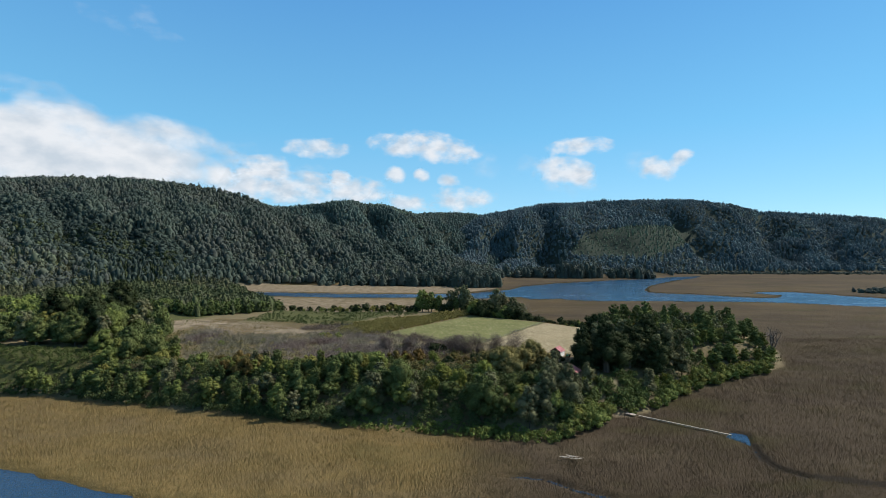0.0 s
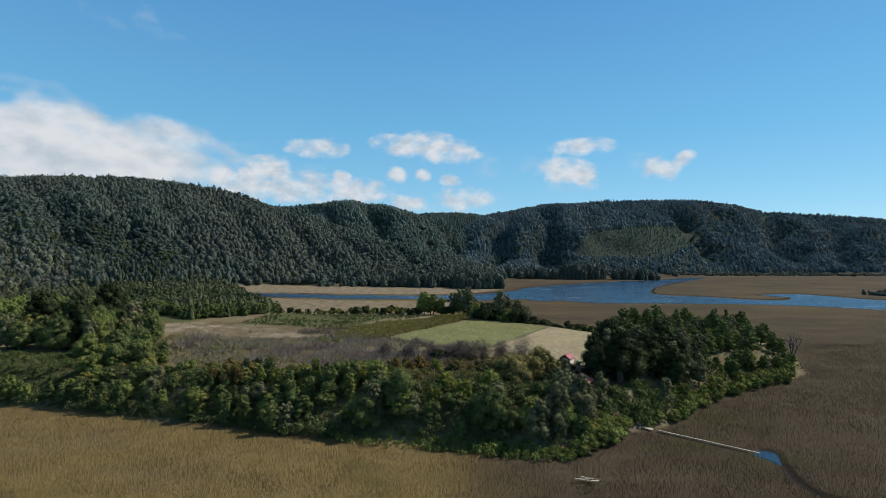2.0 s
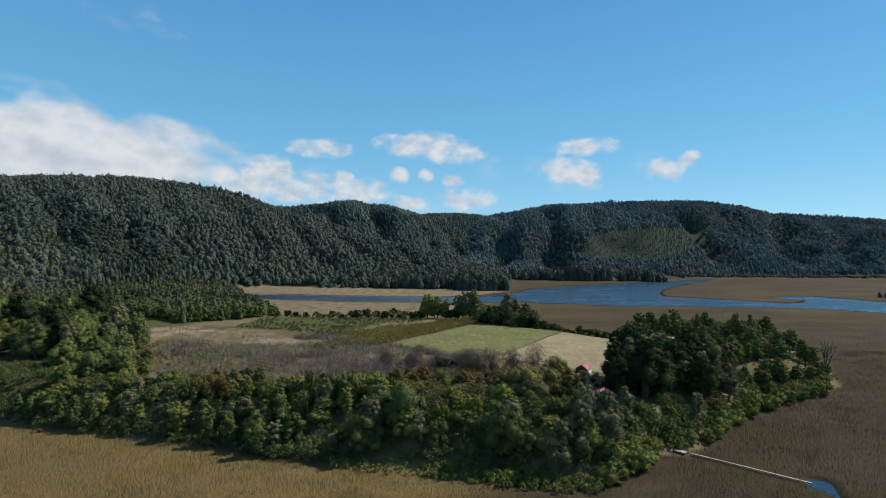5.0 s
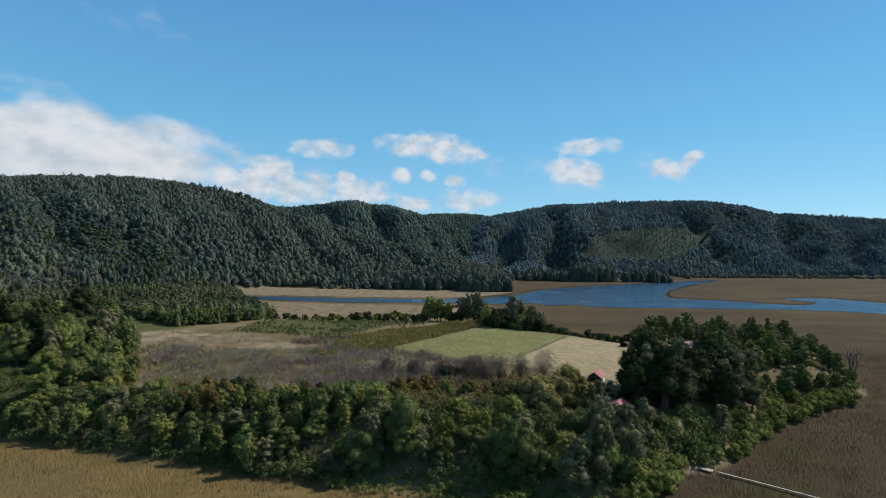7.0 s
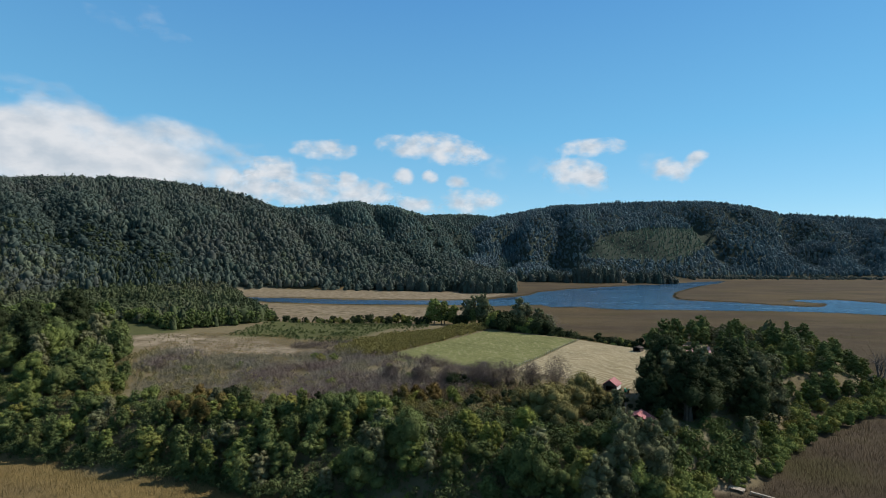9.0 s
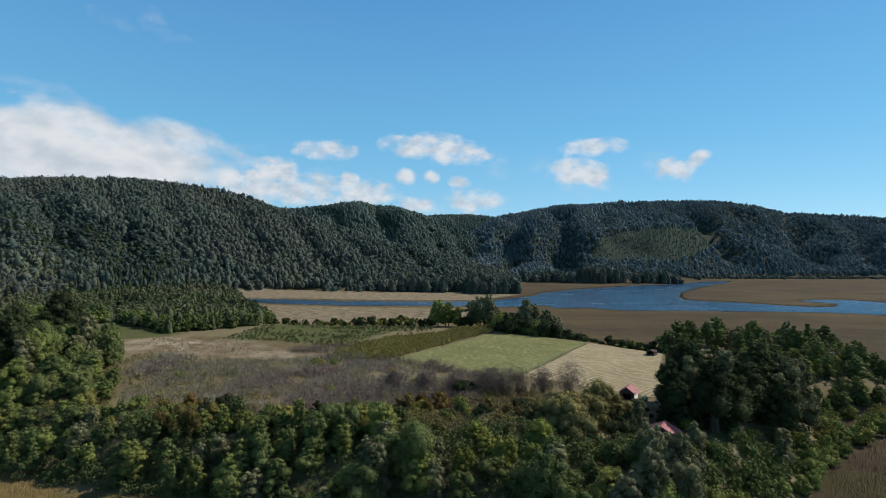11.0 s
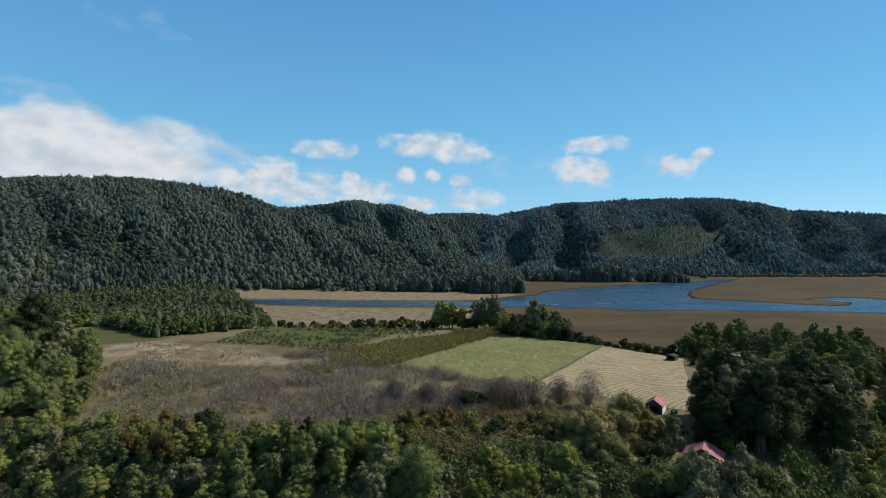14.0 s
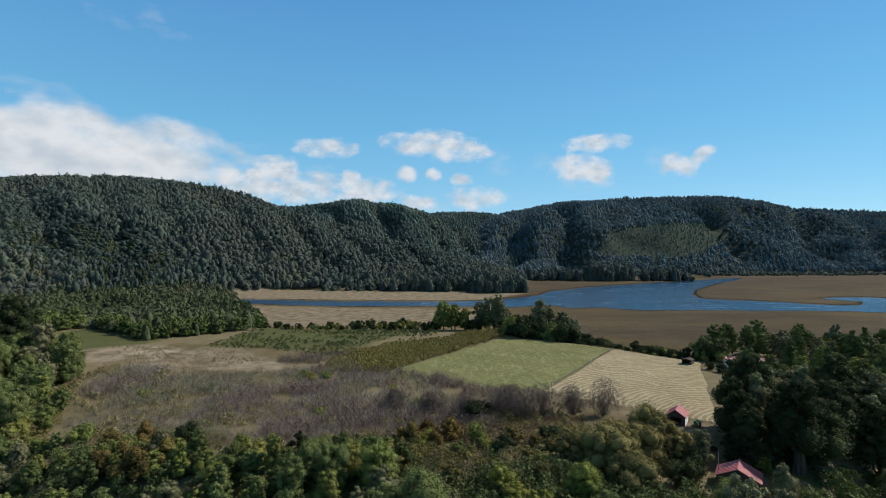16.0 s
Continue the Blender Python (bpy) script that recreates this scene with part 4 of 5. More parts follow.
WOOD = [(-232, 398), (-166, 346), (-130, 398), (-132, 424), (-190, 545), (-300, 752), (-420, 850), (-860, 840), (-640, 560), (-360, 335), (-240, 360)]
wp = scatter(WOOD, 7.8, 31)
far_wood("low_wood", wp[:, 0], wp[:, 1], MIDDLE, LEAF["wood"], 8.0, 11.0, "dark green wood beyond the clearing", 32)
# tree-clad points on the far shore
for sx, sy, wx, n0, tall0, seed in ((52, 812, 24, 60, 25, 71), (5, 850, 40, 110, 24, 72), (-95, 862, 60, 90, 20, 77), (400, 1085, 24, 60, 26, 73), (283, 1090, 30, 90, 29, 74), (195, 1120, 30, 60, 24, 75)):
    q = np.random.default_rng(seed)
    px0, py0 = sx + np.clip(q.normal(0, wx, n0), -1.8 * wx, 1.8 * wx), sy + q.normal(0, 10, n0)
    far_wood("shore_wood", px0, py0, MIDDLE, LEAF["far"], 14.0, tall0, "clump of dark trees on the far lake shore", seed + 10)
q = np.random.default_rng(78)
far_wood("marsh_thicket", 592 + q.normal(0, 20, 60), 700 + q.normal(0, 7, 60), ROUND, LEAF["far"], 9.0, 9.0, "dark thicket standing in the far marsh", 79)
q = np.random.default_rng(80)
far_wood("shore_scrub", q.uniform(380, 1400, 900), 1300 + q.normal(0, 22, 900), ROUND, LEAF["far"], 8.0, 8.0, "low scrub along the far edge of the marsh", 81)


def leafy_wood(name, pts, shapes, mat, label, seed, lo, hi):
    """Leafy trees past counting, joined."""
    r = np.random.default_rng(seed)
    n = len(pts)
    z = ground_z(pts[:, 0], pts[:, 1]) - 0.2
    s = r.uniform(lo, hi, n)
    v, f = stamp(shapes, r.integers(0, len(shapes), n), np.column_stack([pts, z]), r.uniform(0, 6.3, n), s, s * r.uniform(0.9, 1.15, n))
    return tagged(new(name, raw_mesh(name, v, f, mat)), label, "forest", kind="stuff")


def shapes(seed, count, tall, wide, low, lobes, leaves, leaf):
    return [crown_shape(seed + k, tall, wide, low, lobes, leaves, leaf)[:2] for k in range(count)]


plant([(-205, 236), (-166, 240), (-148, 224), (-132, 250), (-150, 280), (-196, 302), (-205, 270)], 7.6, 15, [("broad_dark", 6), ("broad_mid", 1), ("tall", 1.0), ("grey", 0.8)], 0.7, 1.2, group="trees of the wood beside the scrub", uneven=0.6)
SUNLIT = shapes(300, 5, 11.5, 4.7, 0.4, 18, 1500, 0.44)
for poly0, gap0, seed0, leaf0, label0 in (([(-285, 232), (-206, 236), (-206, 272), (-285, 272)], 8.6, 115, "dark_mass", "dark rounded trees crowding the wood"),
                                          ([(-285, 234), (-206, 238), (-206, 272), (-285, 272)], 15.0, 118, "mid_mass", "green trees rising among the dark wood"),
                                          ([(-290, 272), (-204, 272), (-197, 302), (-225, 330), (-290, 330)], 11.0, 116, "bright_mass", "bright green sunlit trees beyond the dark wood"),
                                          ([(-290, 272), (-204, 272), (-197, 302), (-225, 330), (-290, 330)], 12.0, 119, "dark_mass", "dark trees among the sunlit wood"),
                                          ([(-290, 272), (-204, 272), (-197, 302), (-225, 330), (-290, 330)], 34.0, 120, "bramble_mass", "yellowing trees in the sunlit wood"),
                                          ([(-330, 330), (-262, 330), (-232, 350), (-235, 400), (-345, 410)], 10.0, 117, "bright_mass", "bright green sunlit trees at the edge of the clearing"),
                                          ([(-330, 330), (-262, 330), (-232, 350), (-235, 400), (-345, 410)], 13.0, 121, "mid_mass", "green trees at the edge of the clearing")):
    leafy_wood("sunlit_wood" if leaf0 == "bright_mass" else "dark_wood" if leaf0 == "dark_mass" else "green_wood", scatter(poly0, gap0, seed0), SUNLIT, LEAF[leaf0], label0, seed0, 0.6, 1.2)
plant([(-142, 214), (-112, 211), (-118, 232), (-132, 252), (-146, 236)], 6.4, 36, [("broad_dark", 2), ("mid", 2), ("dark", 1)], 0.45, 0.75, group="trees between the belt and the wood", uneven=0.4)
ew = scatter([(-232, 396), (-166, 346), (-128, 396), (-130, 426), (-150, 430), (-170, 380), (-225, 410)], 5.5, 34)
leafy_wood("edge_wood", ew, shapes(320, 4, 9.0, 3.4, 0.2, 10, 560, 0.5), LEAF["mid_mass"], "leafy green trees along the clearing", 35, 0.75, 1.1)


# ---- brush, brambles and reeds ----
def twig_shape(seed, stems, tall, wide, thick):
    """A leafless shrub: thin rising stems that fork."""
    r = np.random.default_rng(seed)
    v, f = [], []
    for _ in range(stems):
        a = r.uniform(0, 6.28)
        out = wide * r.uniform(0.2, 1.0)
        top = np.array([out * math.cos(a), out * math.sin(a), tall * r.uniform(0.6, 1.0) * (1 - 0.5 * (out / wide) ** 2)])
        root = np.array([0.25 * top[0], 0.25 * top[1], 0.0])
        side = np.array([-math.sin(a + r.uniform(-1.5, 1.5)), math.cos(a), 0.0]) * thick
        mid = root * 0.5 + top * 0.5 + r.normal(0, 0.12 * wide, 3)
        i = len(v)
        v += [root - side, root + side, mid + side * 0.6, mid - side * 0.6, top]
        f += [(i, i + 1, i + 2), (i, i + 2, i + 3), (i + 3, i + 2, i + 4)]
        for _ in range(5):
            tip = mid * 0.6 + top * 0.4 + r.normal(0, 0.28 * wide, 3)
            base = mid + (top - mid) * r.uniform(0, 0.5)
            i = len(v)
            v += [base - side * 0.5, base + side * 0.5, tip]
            f += [(i, i + 1, i + 2)]
    return np.array(v), np.array(f)


def leaf_shape(seed, tall, wide, leaves, leaf):
    return crown_shape(seed, tall, wide, 0.0, 5, leaves, leaf, core=0)[:2]


def thicket(name, pts, shp, mat, label, seed, lo, hi, category="shrubs"):
    r = np.random.default_rng(seed)
    n = len(pts)
    z = ground_z(pts[:, 0], pts[:, 1]) - 0.1
    s = r.uniform(lo, hi, n) * (1 + 0.5 * fbm(pts[:, 0], pts[:, 1], 13.0, 2))
    v, f = stamp(shp, r.integers(0, len(shp), n), np.column_stack([pts, z]), r.uniform(0, 6.3, n), s, s)
    return tagged(new(name, raw_mesh(name, v, f, mat)), label, category, kind="stuff")


BRAMBLE = [(-64, 293), (-36, 287), (-29, 300), (17, 372), (22, 390), (0, 388), (-38, 350), (-62, 310)]
def brush_shape(seed):
    v, f, c = crown_shape(seed + 50, 1.9, 2.0, 0.05, 9, 90, 0.085, loose=1.2, core=0)
    return joined([twig_shape(seed, 22, 2.0, 2.3, 0.024), (v, f)])


twigs = [brush_shape(400 + k) for k in range(6)]
bp = scatter(BRUSH, 2.0, 41)
bp = bp[fbm(bp[:, 0], bp[:, 1], 9.0, 2) > -0.34]
tone = fbm(bp[:, 0], bp[:, 1], 20.0, 3) + (bp[:, 0] + 62) / 260.0 + np.random.default_rng(40).normal(0, 0.07, len(bp))
thicket("olive_brush", bp[tone < -0.02], twigs, TWIG_OLIVE, "olive-grey half-leafless scrub covering the terrace", 39, 0.5, 1.6)
thicket("bare_brush", bp[(tone >= -0.02) & (tone < 0.12)], twigs, TWIG, "grey leafless scrub covering the terrace", 42, 0.6, 1.8)
thicket("mauve_brush", bp[tone >= 0.12], twigs, TWIG_MAUVE, "mauve-brown leafless scrub covering the terrace", 43, 0.6, 1.9)
for bx, by, bs in ((-62, 277, 1.0), (-57, 280, 0.9), (-66, 282, 0.8), (-30, 262, 0.8), (-92, 262, 0.8), (-108, 250, 0.9), (-20, 246, 0.9), (-48, 236, 0.8)):
    place("bush", bx, by, bs, group="green bushes")
rp0 = scatter([(-22, 194), (24, 194), (30, 214), (12, 224), (-18, 218)], 2.7, 141)
pick0 = fbm(rp0[:, 0], rp0[:, 1], 8.0, 2)
thicket("rust_brush", rp0[pick0 < 0.1], twigs, TWIG_RUST, "rust-brown twiggy scrub behind the belt", 142, 0.5, 1.4)
thicket("olive_brush", rp0[pick0 >= 0.1], twigs, TWIG_OLIVE, "olive-grey twiggy scrub behind the belt", 143, 0.5, 1.4)
rp0 = scatter([(-108, 206), (-44, 200), (-22, 200), (-20, 216), (-44, 212), (-108, 219)], 3.0, 144)
thicket("olive_brush", rp0, twigs, TWIG_OLIVE, "olive-grey twiggy scrub at the edge of the brush", 145, 0.4, 1.2)
extra = scatter([(-88, 312), (-60, 326), (-52, 322), (-62, 304), (-84, 304)], 2.2, 44)
thicket("mauve_brush", extra, twigs, TWIG_DARK, "mauve leafless scrub beside the sandy track", 45, 0.7, 1.4)
fine_low = [leaf_shape(430 + k, 2.0, 1.7, 230, 0.15) for k in range(4)]
low = [leaf_shape(420 + k, 2.0, 1.5, 110, 0.30) for k in range(5)]
sp = scatter([(-150, 292), (-140, 252), (-116, 216), (-40, 205), (6, 214), (30, 236), (18, 256), (0, 240), (-60, 250), (-120, 280)], 4.2, 46)
sp = sp[fbm(sp[:, 0], sp[:, 1], 12.0, 2) > -0.05]
thicket("olive_scrub", sp, low, LEAF["olive_mass"], "olive and yellowing scrub among the bare bushes", 47, 0.6, 1.2)
br = scatter(BRAMBLE, 2.2, 48)
thicket("bramble_bank", br, low, LEAF["bramble_mass"], "yellow-green bramble bank beside the meadow", 49, 0.8, 1.25)
mp0 = scatter([(-146, 214), (-105, 206), (-40, 199), (12, 197), (38, 200), (36, 214), (22, 232), (8, 246), (-2, 226), (-44, 212), (-112, 220), (-136, 256), (-142, 240)], 2.3, 68)
for gx0, gy0, gr0 in GLADES + [(46, 193, 8)]:
    mp0 = mp0[(mp0[:, 0] - gx0) ** 2 + (mp0[:, 1] - gy0) ** 2 > gr0 ** 2]
kind0 = fbm(mp0[:, 0], mp0[:, 1], 11.0, 3) + np.random.default_rng(69).normal(0, 0.12, len(mp0))
for lo0, hi0, nm0, lf0, lb0, sd0 in ((-9, -0.2, "rust_scrub", "rust", "rust-brown dying scrub below the brush", 170), (-0.2, -0.02, "olive_scrub", "olive", "olive scrub between the trees and the brush", 171), (0.02, 0.16, "green_scrub", "mid", "green scrub between the trees and the brush", 172), (0.16, 9, "yellow_scrub", "bramble", "yellowing scrub between the trees and the brush", 173)):
    sel0 = (kind0 > lo0) & (kind0 <= hi0)
    thicket(nm0, mp0[sel0], fine_low, LEAF[lf0 + "_mass"], lb0, sd0, 0.5, 1.5)
gp = scatter([(-132, 330), (-100, 334), (-62, 320), (-40, 352), (-12, 392), (-70, 398), (-128, 398)], 2.6, 50)
gp = gp[fbm(gp[:, 0], gp[:, 1] * 2.5, 14.0, 3) > -0.15]
thicket("rush_patch", gp, low, LEAF["dark_mass"], "low green rushes and scrub on wet ground", 51, 0.2, 0.75)
us = np.concatenate([scatter(RIGHT_BACK, 4.6, 73), scatter(RIGHT_MID, 4.6, 74), scatter(BELT, 2.9, 58), scatter(RIGHT_LOW, 3.4, 59), scatter(RIGHT_BIG, 4.5, 60), scatter([(-152, 199), (-121, 190), (-97, 183), (-75, 179), (-53, 170), (-33, 167), (-33, 171), (-75, 183), (-121, 194)], 2.2, 62)])
thicket("understorey", us, fine_low, LEAF["dark_mass"], "dark leafy undergrowth beneath the trees", 65, 0.9, 2.0)
cp = scatter(CLEARING, 2.6, 66)
cp = cp[fbm(cp[:, 0], cp[:, 1], 10.0, 3) > 0.1]
thicket("tussocks", cp, low, LEAF["olive_mass"], "dry brown tussocks on the sandy clearing", 67, 0.08, 0.34, "grass")
fr = scatter([(-36, 164), (-6, 158), (16, 153), (34, 150), (38, 158), (15, 163), (-6, 167), (-33, 171)], 2.0, 52)
thicket("fern_fringe", fr, low, LEAF["bright_mass"], "pale green ferns and brambles fringing the trees", 53, 0.5, 1.1)
lp = scatter([(-260, 209), (-175, 201), (-150, 198), (-146, 216), (-136, 224), (-160, 238), (-205, 234), (-262, 230)], 2.2, 54)
thicket("green_scrub", lp, low, LEAF["mid_mass"], "low green scrub in the gap between the woods", 55, 0.3, 0.9)
bk = scatter([(46, 172), (58, 179), (68, 180), (92, 203), (86, 207), (70, 199), (60, 200), (50, 186)], 1.5, 56)
bk = bk[(fbm(bk[:, 0], bk[:, 1], 6.0, 2) > -0.12) & (np.abs(bk[:, 1] - 178 - 0.75 * (bk[:, 0] - 52)) > 1.3)]
thicket("bank_scrub", bk, low, LEAF["mid_mass"], "green scrub on the bank below the house", 57, 0.6, 1.7)


def reed_material():
    m, n, l, b = material("reeds", 0.85, 0.15)
    geo = n.new("ShaderNodeNewGeometry")
    g = ramp(n, l, geo.outputs["Random Per Island"], [(0.0, (0.185, 0.125, 0.044)), (0.7, (0.265, 0.188, 0.075)), (1.0, (0.19, 0.165, 0.055))])
    w = ramp(n, l, geo.outputs["Random Per Island"], [(0.0, (0.050, 0.036, 0.022)), (0.7, (0.082, 0.059, 0.036)), (1.0, (0.110, 0.086, 0.053))])
    c = mix(n, l, attr(n, "golden"), w, g)
    f = noise_fac(n, l, 0.03, 4.0, 0.65, stretch=(1, 2.0, 1))
    c = mix(n, l, map_range(n, l, f, 0.45, 0.65), c, mix(n, l, 0.65, c, (0.085, 0.076, 0.024)))
    pale = noise_fac(n, l, 0.022, 4.0, 0.65, stretch=(1, 2.5, 1))
    c = mix(n, l, map_range(n, l, pale, 0.50, 0.66), c, mix(n, l, 0.42, c, (0.25, 0.195, 0.125)))
    deep = noise_fac(n, l, 0.05, 5.0, 0.7, stretch=(1, 1.8, 1))
    c = mix(n, l, map_range(n, l, deep, 0.55, 0.72), c, mix(n, l, 0.5, c, (0.03, 0.022, 0.012)))
    l.new(c, b.inputs["Base Color"])
    up = n.new("ShaderNodeVectorMath")
    up.operation = "MULTIPLY_ADD"
    l.new(geo.outputs["Normal"], up.inputs[0])
    up.inputs[1].default_value, up.inputs[2].default_value = (0.22, 0.22, 0.22), (0, 0, 0.9)
    l.new(up.outputs[0], b.inputs["Normal"])
    tr = n.new("ShaderNodeBsdfTranslucent")
    l.new(c, tr.inputs[0])
    ms = n.new("ShaderNodeMixShader")
    ms.inputs[0].default_value = 0.2
    l.new(b.outputs[0], ms.inputs[1])
    l.new(tr.outputs[0], ms.inputs[2])
    l.new(ms.outputs[0], n["Material Output"].inputs[0])
    return m


def reeds(name, count, x0, x1, y0, y1, tall, wide, seed, label):
    """Standing reeds, a thin leaning blade each, in drifts of different height."""
    r = np.random.default_rng(seed)
    y = y0 + (y1 - y0) * r.random(count) ** 1.6
    x = x0 + (x1 - x0) * r.random(count)
    seen = np.abs(x) < y * 0.98 + 25
    x, y = x[seen], y[seen]
    ditch = line_distance(DITCH, x, y)
    ok = (land_depth(x, y) < -0.5) & (wet_depth(x, y) < -0.25) & (ditch > 1.7 + 0.7 * fbm(x, y, 4.0, 2))
    x, y, ditch = x[ok], y[ok], ditch[ok]
    n = len(x)
    z = ground_z(x, y) - 0.3
    h = tall * r.uniform(0.6, 1.2, n) * (1 + 0.45 * fbm(x, y, 7.0, 3)) * np.where(ditch < 2.8, 1.2, 1.0)
    a = r.normal(0, 0.7, n)
    w = wide * r.uniform(0.6, 1.4, n)
    lean = r.normal(0, 0.2, (2, n)) + np.array([[-0.15], [0.05]])
    base = np.stack([x, y, z], -1)
    side = np.stack([np.cos(a) * w, np.sin(a) * w, np.zeros(n)], -1)
    tip = base + np.stack([lean[0] * h, lean[1] * h, h], -1)
    v = np.stack([base - side, base + side, tip], 1).reshape(-1, 3)
    ob = new(name, raw_mesh(name, v, np.arange(n * 3).reshape(-1, 3), REED))
    put_attr(ob.data, "golden", np.repeat(golden_at(x, y), 3))
    return tagged(ob, label, "reeds", kind="stuff")


def shore_reeds(count, x0, x1, y0, y1, seed):
    """Tall reeds that wall the lake's edge."""
    r = np.random.default_rng(seed)
    x, y = r.uniform(x0, x1, count), r.uniform(y0, y1, count)
    wet = wet_depth(x, y)
    ok = (wet > -4.5) & (wet < -0.4)
    x, y = x[ok], y[ok]
    n = len(x)
    h = r.uniform(0.55, 1.1, n)
    base = np.stack([x, y, ground_z(x, y) - 0.5], -1)
    a = r.uniform(-0.6, 0.6, n)
    side = np.stack([np.cos(a), np.sin(a), np.zeros(n)], -1) * r.uniform(0.25, 0.6, n)[:, None]
    tip = base + np.stack([r.normal(0, 0.2, n), r.normal(0, 0.2, n), h], -1)
    v = np.stack([base - side, base + side, tip + side * 0.4, tip - side * 0.4], 1).reshape(-1, 3)
    ob = new("shore_reeds", raw_mesh("shore_reeds", v, np.arange(n * 4).reshape(-1, 4), REED))
    put_attr(ob.data, "golden", np.full(n * 4, 0.55))
    return tagged(ob, "tall brown reeds walling the lake shore", "reeds", kind="stuff")


REED = reed_material()
shore_reeds(330000, -230, 760, 540, 1010, 76)
reeds("reed_bed", 900000, -215, 300, 82, 330, 1.15, 0.05, 63, "golden and brown standing reeds of the marsh")
def dry_grass(count, seed):
    r = np.random.default_rng(seed)
    x, y = r.uniform(-150, 100, count), r.uniform(196, 345, count)
    ok = (land_depth(x, y) > 4) & (fbm(x, y, 12.0, 3) > -0.15) & (inside_depth([FB, FC, FD, FA], x, y) < 0.5) & (inside_depth([(20, 261), (62, 230), (93, 306), (66, 336)], x, y) < 0.5)
    x, y = x[ok], y[ok]
    n = len(x)
    h, a, w = r.uniform(0.25, 0.8, n), r.uniform(0, 6.28, n), r.uniform(0.05, 0.14, n)
    base = np.stack([x, y, ground_z(x, y) - 0.05], -1)
    side = np.stack([np.cos(a) * w, np.sin(a) * w, np.zeros(n)], -1)
    tip = base + np.stack([r.normal(0, 0.3, n) * h, r.normal(0, 0.3, n) * h, h], -1)
    v = np.stack([base - side, base + side, tip], 1).reshape(-1, 3)
    ob = new("dry_grass", raw_mesh("dry_grass", v, np.arange(n * 3).reshape(-1, 3), REED))
    put_attr(ob.data, "golden", np.full(n * 3, 0.8))
    return tagged(ob, "dry straw-coloured grass on the terrace", "grass", kind="stuff")


dry_grass(110000, 77)
reeds("far_reeds", 150000, -220, 620, 330, 640, 0.9, 0.09, 64, "brown reeds of the far marsh")


# ---- houses, tractor, boardwalk and fences ----
def plain_material(name, a, b_col, scale, rough=0.8, stretch=None, metal=0.0):
    m, n, l, b = material(name, rough, 0.3)
    f = noise_fac(n, l, scale, 5.0, 0.7, stretch=stretch)
    l.new(ramp(n, l, f, [(0.3, a), (0.7, b_col)]), b.inputs["Base Color"])
    b.inputs["Metallic"].default_value = metal
    add_bump(n, l, b, f, 0.3, 0.03)
    return m


ROOF = plain_material("red_roof", (0.27, 0.075, 0.072), (0.40, 0.13, 0.12), 1.6, 0.5, (6, 0.6, 1))
FADED = plain_material("faded_red_roof", (0.50, 0.22, 0.19), (0.64, 0.34, 0.30), 1.2, 0.6)
DARKWOOD = plain_material("dark_boards", (0.035, 0.026, 0.02), (0.085, 0.06, 0.045), 2.0, 0.9, (4, 4, 0.4))
WHITE = plain_material("white_boards", (0.55, 0.54, 0.52), (0.76, 0.75, 0.73), 1.5, 0.7)
PALEWOOD = plain_material("weathered_wood", (0.23, 0.19, 0.145), (0.44, 0.38, 0.30), 2.5, 0.9)
GLASS = plain_material("window_glass", (0.02, 0.025, 0.03), (0.04, 0.05, 0.06), 0.5, 0.08)
GREEN = plain_material("green_paint", (0.015, 0.22, 0.08), (0.025, 0.34, 0.13), 2.0, 0.35)
RUBBER = plain_material("rubber", (0.015, 0.015, 0.015), (0.035, 0.033, 0.03), 4.0, 0.9)
YELLOW = plain_material("yellow_paint", (0.5, 0.36, 0.02), (0.6, 0.45, 0.04), 3.0, 0.4)
STEEL = plain_material("dull_steel", (0.22, 0.22, 0.22), (0.36, 0.36, 0.35), 3.0, 0.5, metal=0.8)


def wall_panel(parent, name, mat, x0, x1, y, z0, z1, thick, along="x", gable=0.0):
    """A wall of some thickness, with a gable on top where asked."""
    bm = bmesh.new()
    pts = [(x0, z0), (x1, z0), (x1, z1)] + ([((x0 + x1) / 2, z1 + gable)] if gable else []) + [(x0, z1)]
    rows = []
    for dy in (-thick / 2, thick / 2):
        rows.append([bm.verts.new((a, y + dy, c) if along == "x" else (y + dy, a, c)) for a, c in pts])
    bm.faces.new(rows[0])
    bm.faces.new(rows[1][::-1])
    for i in range(len(pts)):
        k = (i + 1) % len(pts)
        bm.faces.new((rows[0][k], rows[0][i], rows[1][i], rows[1][k]))
    bmesh.ops.recalc_face_normals(bm, faces=bm.faces)
    return part(name, bm, mat, parent)


